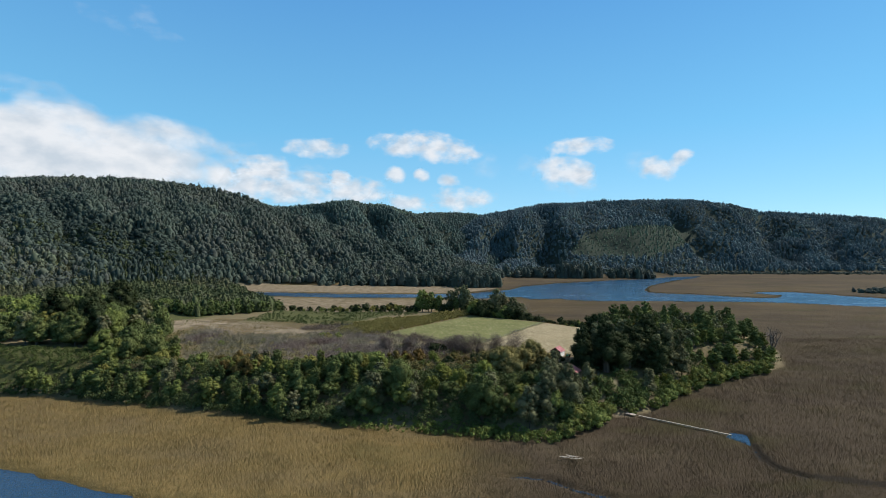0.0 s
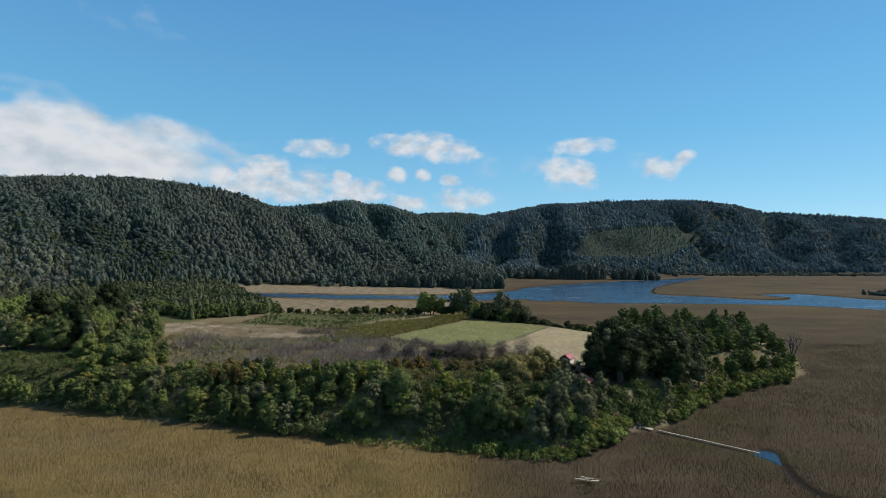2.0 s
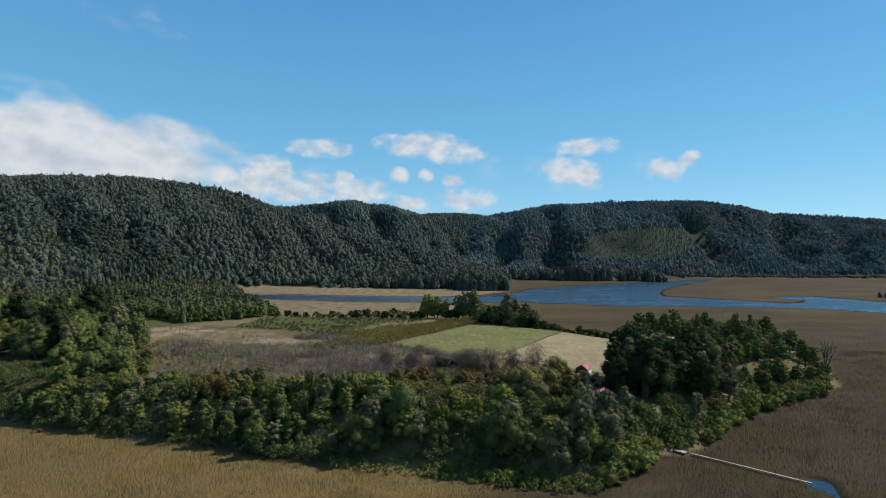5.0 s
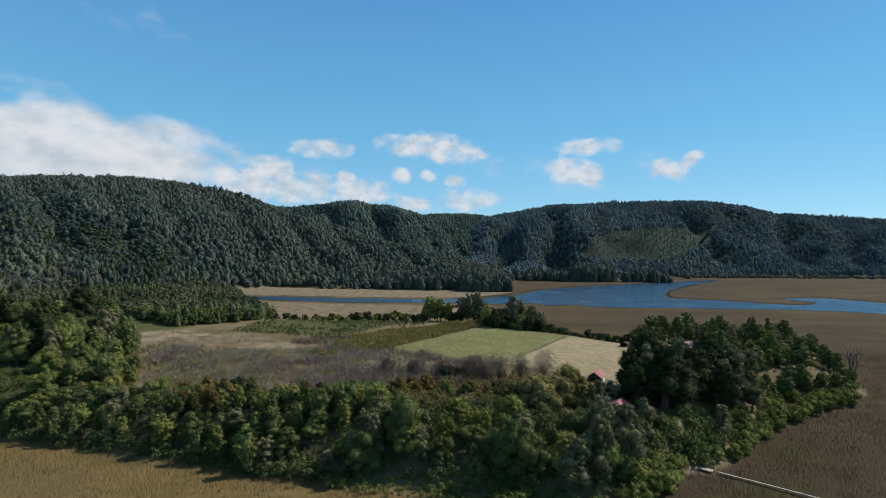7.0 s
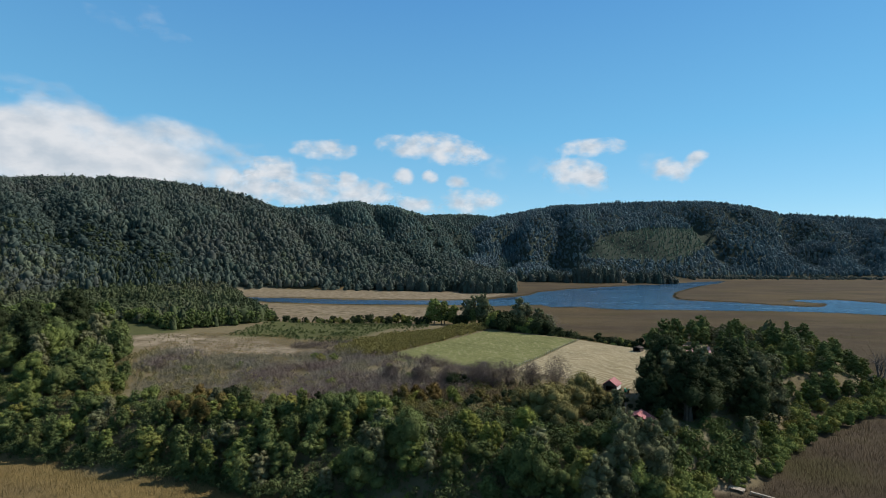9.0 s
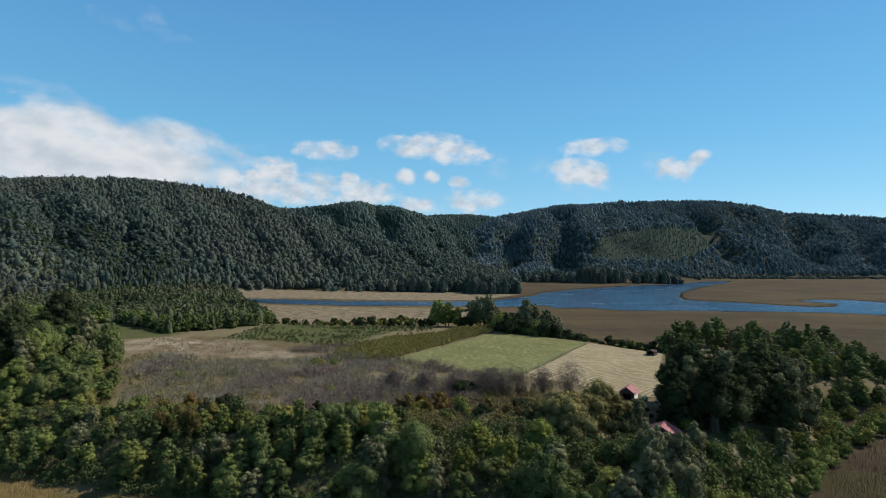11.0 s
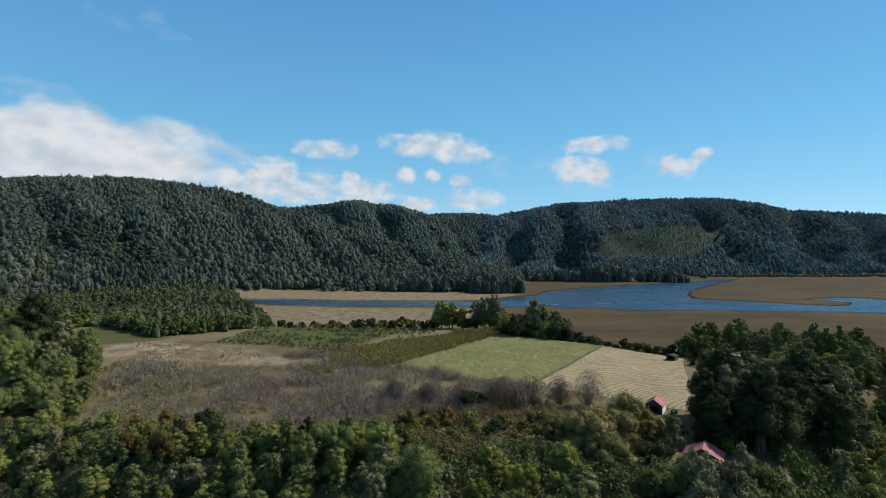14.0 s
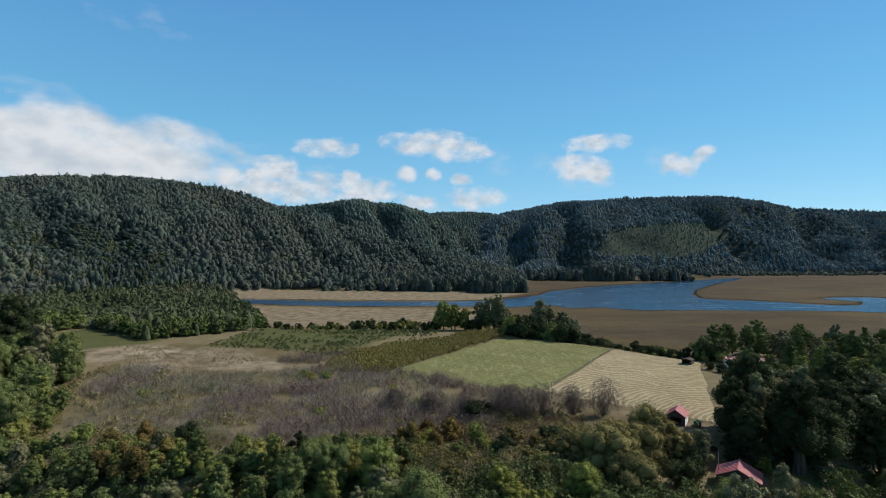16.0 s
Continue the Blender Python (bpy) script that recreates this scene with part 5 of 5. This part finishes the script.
def roof_slope(parent, mat, side, half, length, eave_z, ridge_z, over, label=""):
    """One slope of a gable roof, in sheets with standing ribs."""
    bm = bmesh.new()
    t = 0.09
    rise = (ridge_z - eave_z) / half
    ex, ez = side * (half + over), eave_z - rise * over
    y0, y1 = -length / 2 - over, length / 2 + over
    v = [bm.verts.new(c) for c in ((0, y0, ridge_z), (ex, y0, ez), (ex, y1, ez), (0, y1, ridge_z))]
    w = [bm.verts.new((c.co.x, c.co.y, c.co.z + t)) for c in v]
    bm.faces.new(v)
    bm.faces.new(w[::-1])
    for i in range(4):
        k = (i + 1) % 4
        bm.faces.new((v[i], v[k], w[k], w[i]))
    bmesh.ops.recalc_face_normals(bm, faces=bm.faces)
    slope = part("roof_slope", bm, mat, parent, label)
    n = int((y1 - y0) / 0.8)
    for i in range(n + 1):
        y = y0 + 0.06 + (y1 - y0 - 0.12) * i / n
        bm = bmesh.new()
        r = [bm.verts.new(c) for c in ((0, y - 0.04, ridge_z + t), (ex, y - 0.04, ez + t), (ex, y, ez + t + 0.06), (0, y, ridge_z + t + 0.06), (ex, y + 0.04, ez + t), (0, y + 0.04, ridge_z + t))]
        bm.faces.new((r[0], r[1], r[2], r[3]))
        bm.faces.new((r[3], r[2], r[4], r[5]))
        bm.faces.new((r[1], r[4], r[2]))
        bmesh.ops.recalc_face_normals(bm, faces=bm.faces)
        part("rib", bm, mat, slope)
    return slope


def window(parent, x, y, z, w, h, normal_y=-1, along="x"):
    bm = bmesh.new()
    f = 0.07
    def bx(a0, a1, d0, d1, c0, c1):
        box(bm, (a0, d0, c0) if along == "x" else (d0, a0, c0), (a1, d1, c1) if along == "x" else (d1, a1, c1))
    d0, d1 = y - 0.06, y + 0.06
    a = x if along == "x" else x
    bx(a - w / 2, a + w / 2, d0, d1, z, z + f)
    bx(a - w / 2, a + w / 2, d0, d1, z + h - f, z + h)
    bx(a - w / 2, a - w / 2 + f, d0, d1, z + f, z + h - f)
    bx(a + w / 2 - f, a + w / 2, d0, d1, z + f, z + h - f)
    bx(a - f / 2, a + f / 2, d0, d1, z + f, z + h - f)
    win = part("window", bm, WHITE, parent, "white-painted window frame")
    for s in (-1, 1):
        bm = bmesh.new()
        c = a + s * w / 4
        bx(c - w / 4 + f / 2, c + w / 4 - f / 2, y - 0.02, y + 0.02, z + f, z + h - f)
        part("pane", bm, GLASS, win)
    return win


def gable_house(name, x, y, bearing, width, length, wall_h, rise, roof, wall, side_wall, label, category, over=0.35, opening=0.0):
    """A gabled house with its ridge along the bearing and one gable towards the water."""
    top = new(name)
    z = min(one_z(x + dx, y + dy) for dx in (-2, 2) for dy in (-2, 2))
    top.matrix_basis = pose(x, y, z, 0, 0, -bearing)
    hw, hl = width / 2, length / 2
    if opening:
        wall_panel(top, "front_wall", wall, -hw, -opening / 2, -hl, -0.5, 2.1, 0.12)
        wall_panel(top, "front_wall", wall, opening / 2, hw, -hl, -0.5, 2.1, 0.12)
        wall_panel(top, "gable", wall, -hw, hw, -hl, 2.1, wall_h, 0.12, gable=rise)
    else:
        wall_panel(top, "front_wall", wall, -hw, hw, -hl, -0.8, wall_h, 0.14, gable=rise)
    wall_panel(top, "back_wall", wall, -hw, hw, hl, -0.5, wall_h, 0.12, gable=rise)
    wall_panel(top, "side_wall", wall, -hl + 0.07, hl - 0.07, -hw + 0.06, -0.5, wall_h - 0.02, 0.12, "y")
    wall_panel(top, "side_wall", side_wall, -hl + 0.07, hl - 0.07, hw - 0.06, -0.5, wall_h - 0.02, 0.12, "y")
    for s in (-1, 1):
        roof_slope(top, roof, s, hw, length, wall_h + 0.02, wall_h + rise + 0.02, over)
    bm = bmesh.new()
    box(bm, (-0.14, -hl - over, wall_h + rise + 0.06), (0.14, hl + over, wall_h + rise + 0.17))
    part("ridge_cap", bm, roof, top)
    bm = bmesh.new()
    box(bm, (-hw + 0.1, -hl + 0.1, -0.4), (hw - 0.1, hl - 0.1, 0.06))
    part("floor_slab", bm, DARKWOOD, top)
    return tagged(top, label, category)


shed = gable_house("shed", 51.6, 231.0, 33, 4.6, 5.2, 2.5, 1.55, ROOF, DARKWOOD, WHITE, "small dark shed with red gabled roof and white side wall", "shed", opening=2.6)
bm = bmesh.new()
box(bm, (-3.6, -2.6, -0.3), (-2.4, -1.2, 1.3))
part("lean_to", bm, DARKWOOD, shed, "low dark board lean-to")
hut = gable_house("field_shelter", 87.0, 303.5, 40, 3.6, 4.2, 1.9, 0.5, DARKWOOD, DARKWOOD, DARKWOOD, "low dark board shelter at the far end of the stubble", "shed", over=0.25, opening=2.2)
house = gable_house("house", 47.2, 192.8, 32, 7.4, 5.2, 2.4, 1.8, ROOF, DARKWOOD, DARKWOOD, "dark wooden house with a red sheet-metal gabled roof", "house")
window(house, -1.8, -2.62, 0.9, 1.2, 1.0)
window(house, 1.9, -2.62, 0.9, 1.2, 1.0)
bm = bmesh.new()
box(bm, (-0.45, -2.76, 0.0), (0.45, -2.66, 2.0))
door = part("door", bm, PALEWOOD, house, "weathered board door")
bm = bmesh.new()
box(bm, (0.28, -2.82, 0.95), (0.38, -2.76, 1.05))
part("handle", bm, STEEL, door)
me = raw_mesh("flue", *tube([(-3.5, -0.6, 2.6), (-3.5, -0.6, 6.4)], [0.09, 0.09], 8), STEEL)
mesh_part("flue", me, house, "thin steel flue pipe")
farm = gable_house("farmhouse", 106, 292, 104, 7.0, 17.0, 2.8, 1.9, FADED, WHITE, WHITE, "long low farmhouse with a faded red roof among trees", "house", over=0.5)
for wy in (-6, -2, 2, 6):
    window(farm, wy, 3.52, 0.9, 1.2, 1.1, along="y")


def wheel(parent, x, y, r, w):
    bm = bmesh.new()
    bmesh.ops.create_cone(bm, cap_ends=True, segments=18, radius1=r, radius2=r, depth=w, matrix=Matrix.Translation((x, y, r)) @ Matrix.Rotation(math.pi / 2, 4, "Y"))
    bmesh.ops.bevel(bm, geom=[e for e in bm.edges if e.calc_face_angle(0) > 1], offset=w * 0.2, segments=2, affect="EDGES")
    t = part("tyre", bm, RUBBER, parent)
    bm = bmesh.new()
    bmesh.ops.create_cone(bm, cap_ends=True, segments=14, radius1=r * 0.55, radius2=r * 0.55, depth=w + 0.04, matrix=Matrix.Translation((x, y, r)) @ Matrix.Rotation(math.pi / 2, 4, "Y"))
    part("rim", bm, YELLOW, t)


def tractor(x, y, turn):
    top = new("tractor")
    top.matrix_basis = pose(x, y, one_z(x, y) + 0.02, 0, 0, turn)
    for s in (-1, 1):
        wheel(top, s * 0.62, -0.75, 0.62, 0.34)
        wheel(top, s * 0.55, 0.95, 0.36, 0.22)
    bm = bmesh.new()
    vs = box(bm, (-0.34, -0.1, 0.62), (0.34, 1.35, 1.2))
    bmesh.ops.bevel(bm, geom=bm.edges[:], offset=0.1, segments=3, affect="EDGES")
    part("hood", bm, GREEN, top, "rounded green hood")
    bm = bmesh.new()
    box(bm, (-0.26, -1.1, 0.42), (0.26, 1.25, 0.62))
    part("chassis", bm, RUBBER, top)
    for s in (-1, 1):
        bm = bmesh.new()
        box(bm, (s * 0.62 - 0.24, -1.3, 1.2), (s * 0.62 + 0.24, -0.2, 1.28))
        box(bm, (s * 0.62 - 0.24, -1.36, 0.75), (s * 0.62 + 0.24, -1.28, 1.24))
        bmesh.ops.bevel(bm, geom=bm.edges[:], offset=0.03, segments=2, affect="EDGES")
        part("mudguard", bm, GREEN, top)
    bm = bmesh.new()
    box(bm, (-0.25, -1.0, 0.9), (0.25, -0.55, 1.02))
    box(bm, (-0.25, -1.08, 1.0), (0.25, -0.98, 1.4))
    bmesh.ops.bevel(bm, geom=bm.edges[:], offset=0.03, segments=2, affect="EDGES")
    part("seat", bm, YELLOW, top)
    mesh_part("steering_column", raw_mesh("steering_column", *tube([(0, 0.0, 1.1), (0, -0.25, 1.42)], [0.03, 0.03], 6), RUBBER), top)
    ring = [(0.2 * math.cos(a), -0.27 + 0.1 * math.sin(a), 1.43 + 0.16 * math.sin(a)) for a in np.linspace(0, 2 * math.pi, 13)]
    mesh_part("steering_wheel", raw_mesh("steering_wheel", *tube(ring, [0.02] * 13, 5), RUBBER), top)
    mesh_part("exhaust", raw_mesh("exhaust", *tube([(0.2, 0.7, 1.15), (0.2, 0.7, 1.75)], [0.035, 0.035], 6), STEEL), top)
    return tagged(top, "small green tractor parked beside the shed", "tractor")


tractor(55.4, 227.6, 150)


def boardwalk(ax, ay, bx, by):
    """A narrow deck on posts from the bank to the pool."""
    top = new("boardwalk")
    d = Vector((bx - ax, by - ay, 0))
    length = d.length
    turn = math.degrees(math.atan2(d.y, d.x))
    top.matrix_basis = pose(ax, ay, 1.15, 0, 0, turn)
    plank = None
    n = int(length / 0.42)
    for k in range(n):
        x = 0.2 + k * 0.42
        if plank is None:
            bm = bmesh.new()
            box(bm, (-0.18, -0.3, -0.03), (0.18, 0.3, 0.03))
            plank = part("plank", bm, PALEWOOD, top)
            ob = plank
        else:
            ob = plank.copy()
            scene.collection.objects.link(ob)
        ob.location = (x, random.uniform(-0.05, 0.05), random.uniform(0.0, 0.03))
        ob.rotation_euler = (0, 0, random.uniform(-0.03, 0.03))
    for s in (-0.22, 0.22):
        bm = bmesh.new()
        box(bm, (0, s - 0.06, -0.2), (length, s + 0.06, -0.03))
        part("stringer", bm, PALEWOOD, top)
    for k in range(int(length / 2.5) + 1):
        for s in (-0.26, 0.26):
            mesh_part("post", raw_mesh("post", *tube([(k * 2.5, s, -1.7), (k * 2.5, s, 0.12)], [0.08, 0.07], 6), PALEWOOD), top)
    return tagged(top, "narrow weathered plank boardwalk over the reeds", "boardwalk")


boardwalk(66.5, 174.0, 87.5, 155.6)


def landing(x, y, turn):
    """A small low platform at the foot of the bank."""
    top = new("landing")
    top.matrix_basis = pose(x, y, 1.2, 0, 0, turn)
    for k in range(8):
        bm = bmesh.new()
        box(bm, (-1.7 + k * 0.42, -1.0, -0.04), (-1.32 + k * 0.42, 1.0, 0.03))
        part("plank", bm, PALEWOOD, top)
    for sx in (-1.6, 1.6):
        for sy in (-0.95, 0.95):
            mesh_part("post", raw_mesh("post", *tube([(sx, sy, -1.5), (sx, sy, 0.3)], [0.07, 0.06], 6), PALEWOOD), top)
    return tagged(top, "small low wooden landing where the boardwalk begins", "landing")


landing(64.2, 175.6, -42)
dr = np.random.default_rng(88)
for k in range(9):
    w, deep = float(dr.uniform(0.9, 3.4)), float(dr.uniform(0.12, 0.3))
    dx, dy, a = float(dr.normal(0, 1.5)), float(dr.normal(0, 1.0)), float(dr.normal(-8, 16))
    bm = bmesh.new()
    box(bm, (-w / 2, -deep, 0), (w / 2, deep, 0.07))
    for q in bm.verts:
        q.co.y *= 0.55 if q.co.x > 0 else 1.0
        q.co.x += float(dr.normal(0, 0.12))
    me = bpy.data.meshes.new("driftwood_board")
    bm.to_mesh(me)
    bm.free()
    me.materials.append(PALEWOOD)
    ob = new("driftwood_board", me)
    ob.matrix_basis = pose(34 + dx, 138 + dy, one_z(34 + dx, 138 + dy) + 0.75 + 0.03 * k, float(dr.normal(0, 4)), float(dr.normal(0, 3)), a)
    tagged(ob, "pale weathered board stranded flat on the reeds", "board", "stranded boards")


def fence(name, pts, gap, tall, label, rails=2):
    """A post fence along points: posts and wires."""
    top = new(name)
    x0, y0 = pts[0]
    z0 = one_z(x0, y0)
    top.location = (x0, y0, z0)
    for (ax, ay), (bx, by) in zip(pts, pts[1:]):
        n = max(1, int(math.hypot(bx - ax, by - ay) / gap))
        row = []
        for k in range(n + 1):
            x, y = ax + (bx - ax) * k / n, ay + (by - ay) * k / n
            z = one_z(x, y)
            h = tall * random.uniform(0.9, 1.1)
            lx, ly = random.uniform(-0.08, 0.08), random.uniform(-0.08, 0.08)
            base = (x - x0, y - y0, z - z0)
            row.append(base)
            mesh_part("post", raw_mesh("post", *tube([(base[0], base[1], base[2] - 0.4), (base[0] + lx, base[1] + ly, base[2] + h)], [0.09, 0.07], 6), DEAD), top)
        for q in range(rails):
            hh = tall * (0.45 + 0.42 * q)
            mesh_part("wire", raw_mesh("wire", *tube([(a, b, c + hh) for a, b, c in row], [0.018] * len(row), 4), STEEL), top)
    return tagged(top, label, "fence")


fence("fence", [(20.3, 261.8), (66.3, 335.8)], 2.6, 1.3, "line of wooden fence posts dividing meadow and stubble")
fence("fence", [(14.8, 246.5), (29, 243.6), (36, 244.8)], 2.2, 1.2, "low post fence beside the field track")
fence("garden_fence", [(54.5, 201.5), (57.0, 197.5), (60.5, 190.5)], 1.6, 1.1, "low rail fence at the edge of the bank", 3)
fence("fence", [(-37, 281), (-60, 296)], 2.8, 1.2, "old leaning post fence along the brush")


# leafless trees
def bare_tree(name, seed, x, y, tall, spread, mat, label, levels=4, thick=0.16, group="", dense=False):
    """A leafless tree: trunk and limbs that fork into twigs."""
    r = np.random.default_rng(seed)
    trunk, twigs_ = [], []

    def grow(p, d, length, rad, level):
        q = p + d * length
        m = (p + q) / 2 + r.normal(0, 0.06 * length, 3)
        (trunk if level < 2 else twigs_).append(tube([p, m, q], [rad, rad * 0.8, rad * 0.55], 5 if level < 2 else 3))
        if level >= levels:
            return
        for _ in range(3 if level else 5):
            e = d * 0.75 + r.normal(0, 0.5, 3) * (spread / tall * 1.6) + np.array([0, 0, 0.25])
            e /= np.linalg.norm(e)
            grow(p + (q - p) * r.uniform(0.55, 1.0), e, length * r.uniform(0.55, 0.8), rad * 0.55, level + 1)

    grow(np.array([0, 0, -0.4]), np.array([r.normal(0, 0.08), r.normal(0, 0.08), 1.0]), tall * 0.36, thick, 0)
    top = new(name)
    mesh_part("trunk", raw_mesh("trunk", *joined(trunk), mat), top)
    tagged(mesh_part("branches", raw_mesh("branches", *joined(twigs_), mat), top), kind="stuff")
    if dense:
        tv, tf = twig_shape(seed, 230, tall, tall * 0.58, 0.022)
        tv[:, 2] += 0.4
        cv, cf, cc = crown_shape(seed, tall, tall * 0.56, 1.0, 26, 6500, 0.11, loose=1.2, core=0)
        tv, tf = joined([(tv, tf), (cv, cf)])
        tagged(mesh_part("twig_crown", raw_mesh("twig_crown", tv, tf, mat), top), kind="stuff")
    top.matrix_basis = pose(x, y, one_z(x, y), 0, 0, float(r.uniform(0, 360)))
    return tagged(top, label, "tree", group)


bare_tree("dead_tree", 501, 164, 255, 25, 15, DARK_DEAD, "grey dead tree with bare crooked limbs", 3, 0.55)
for k, (bx, by, bs) in enumerate(((15.6, 235.7, 9.5), (24.5, 236.5, 8.0), (32.8, 235.8, 10.0), (10.0, 232, 8.5), (3, 235, 8.0), (-6, 233, 7.0), (-16, 236, 7.0), (-27, 240, 6.5), (7, 240, 8.0))):
    bare_tree("bare_tree", 510 + k, bx, by, bs, bs * 1.0, TWIG_DARK, "leafless grey-brown tree with a rounded twiggy crown", 3, 0.12, "leafless trees at the meadow edge", True)
bare_tree("bare_tree", 530, 60, 379, 25, 13, DEAD, "tall leafless tree behind the meadow", 4, 0.22, "leafless trees behind the meadow")
bare_tree("bare_tree", 531, 34, 390, 22, 11, DEAD, "tall leafless tree behind the meadow", 4, 0.2, "leafless trees behind the meadow")

# the old tree with the pale buttressed trunk
for bx, by, bs in ((57.5, 211, 0.78), (60, 218, 0.85), (66, 226, 0.95), (56.5, 205, 0.66)):
    place("tall", bx, by, bs, group="tall trees beside the houses")
for bx, by, bs in ((90, 292, 0.9), (93, 288, 0.9), (99, 283, 1.0), (105, 281, 1.0), (58, 200, 1.5), (62, 206, 1.6), (55, 209, 1.4), (68, 202, 1.4), (72, 208, 1.5)):
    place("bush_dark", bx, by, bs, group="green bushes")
old = place("tall", 63.5, 199.5, 1.05, group="tall trees beside the houses", label="tall old tree with a pale flared trunk on the bank")
flare = []
for k in range(7):
    a = 2 * math.pi * k / 7
    flare.append(tube([(1.3 * math.cos(a), 1.3 * math.sin(a), -2.5), (0.75 * math.cos(a), 0.75 * math.sin(a), 1.5), (0.5 * math.cos(a), 0.5 * math.sin(a), 6.5)], [0.5, 0.4, 0.25], 6))
mesh_part("buttress", raw_mesh("buttress", *joined(flare), plain_material("pale_bark", (0.035, 0.025, 0.018), (0.12, 0.085, 0.06), 2.5, 0.95, (1, 1, 0.25))), old, "pale fluted root buttress")


# ---- clouds ----
def cloud_material(name, size, soft, cut, bright):
    m = bpy.data.materials.new(name)
    m.use_nodes = True
    n, l = m.node_tree.nodes, m.node_tree.links
    n.remove(n["Principled BSDF"])
    tc = n.new("ShaderNodeTexCoord")
    geo = n.new("ShaderNodeNewGeometry")
    mp = n.new("ShaderNodeMapping")
    mp.inputs["Scale"].default_value = (1 / size, 1 / size, 1.5 / size)
    l.new(geo.outputs["Position"], mp.inputs[0])
    t = n.new("ShaderNodeTexNoise")
    t.inputs["Scale"].default_value, t.inputs["Detail"].default_value, t.inputs["Roughness"].default_value = 1.0, 6.0, 0.5
    l.new(mp.outputs[0], t.inputs["Vector"])
    body = attr(n, "body")
    s = n.new("ShaderNodeMath")
    s.operation = "MULTIPLY_ADD"
    l.new(body, s.inputs[0])
    s.inputs[1].default_value = 0.55
    l.new(t.outputs["Fac"], s.inputs[2])
    alpha = n.new("ShaderNodeMapRange")
    alpha.interpolation_type = "SMOOTHSTEP"
    alpha.inputs[1].default_value, alpha.inputs[2].default_value = cut, cut + soft
    alpha.inputs[4].default_value = bright
    l.new(s.outputs[0], alpha.inputs[0])
    t2 = n.new("ShaderNodeTexNoise")
    t2.inputs["Scale"].default_value, t2.inputs["Detail"].default_value = 1.3, 5.0
    l.new(mp.outputs[0], t2.inputs["Vector"])
    col = ramp(n, l, t2.outputs["Fac"], [(0.34, (0.47, 0.535, 0.605)), (0.60, (0.665, 0.69, 0.725))])
    em = n.new("ShaderNodeEmission")
    l.new(col, em.inputs[0])
    tr = n.new("ShaderNodeBsdfTransparent")
    ms = n.new("ShaderNodeMixShader")
    l.new(alpha.outputs[0], ms.inputs[0])
    l.new(tr.outputs[0], ms.inputs[1])
    l.new(em.outputs[0], ms.inputs[2])
    l.new(ms.outputs[0], n["Material Output"].inputs[0])
    return m


CLOUD = cloud_material("cloud", 120.0, 0.5, 0.64, 0.9)
CLOUD_BIG = cloud_material("cloud_bank", 260.0, 0.5, 0.58, 0.95)
WISP = cloud_material("cloud_wisp", 110.0, 0.8, 0.78, 0.3)


def cloud(px, py, w, h, mat, label, lean=0.0):
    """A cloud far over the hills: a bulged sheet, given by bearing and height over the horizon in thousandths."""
    R = 3700.0
    u, e = (px - 784) / 907, (446 - py) / 907
    d = R / math.sqrt(1 + u * u)
    c = Vector((u * d, d, 56.7 + e * d))
    sx, sz = w / 907 * d * 0.68, h / 907 * d * 0.85
    nu, nv = 29, 17
    a, b = np.meshgrid(np.linspace(-1, 1, nu), np.linspace(-1, 1, nv))
    a, b = a.ravel(), b.ravel()
    body = np.clip(1 - a * a - np.where(b > 0, b, b * 1.15) ** 2, -0.6, 1)
    ca, sn = math.cos(lean), math.sin(lean)
    lx, lz = a * sx * ca - b * sz * sn, a * sx * sn + b * sz * ca
    depth = -0.25 * sx * np.clip(body, 0, 1)
    face = math.atan(u)
    x = lx * math.cos(face) + depth * math.sin(face)
    y = -lx * math.sin(face) + depth * math.cos(face)
    i = np.arange(nu * nv).reshape(nv, nu)
    q = np.stack([i[:-1, :-1], i[:-1, 1:], i[1:, 1:], i[1:, :-1]], -1).reshape(-1, 4)
    ob = new("cloud", raw_mesh("cloud", np.stack([x, y, lz], -1), q, mat, True))
    ob.location = c
    put_attr(ob.data, "body", body)
    return tagged(ob, label, "cloud", group="clouds over the hills")


for px, py, w, h in ((95, 275, 300, 150), (250, 290, 260, 125), (20, 262, 220, 125), (330, 302, 120, 60), (170, 312, 360, 80)):
    cloud(px, py, w, h, CLOUD_BIG, "broad white cumulus bank with grey hollows")
for px, py, w, h in ((470, 298, 100, 36), (530, 338, 260, 50), (430, 330, 100, 50), (565, 266, 110, 30), (604, 318, 34, 24), (735, 262, 150, 44), (800, 272, 100, 34), (700, 309, 36, 28), (748, 314, 30, 22),
                     (794, 319, 40, 20), (815, 356, 112, 36), (992, 304, 104, 42), (1030, 320, 50, 30), (1025, 262, 112, 26), (1164, 301, 70, 34), (1207, 281, 36, 26), (720, 362, 80, 26), (640, 345, 90, 40)):
    cloud(px, py, w, h, CLOUD, "small puffy white cumulus cloud")
for px, py, w, h, lean in ((180, 36, 95, 30, -0.35), (272, 60, 90, 22, -0.1), (250, 28, 60, 40, -0.5), (30, 147, 110, 26, -0.1), (85, 155, 60, 22, 0.0), (405, 264, 110, 24, 0.1), (560, 303, 90, 26, 0.0), (1130, 285, 60, 50, 0.4), (860, 290, 60, 60, 0.5), (925, 295, 70, 34, 0.2), (1000, 333, 120, 40, 0.0)):
    cloud(px, py, w, h, WISP, "thin wispy veil of cloud", lean)
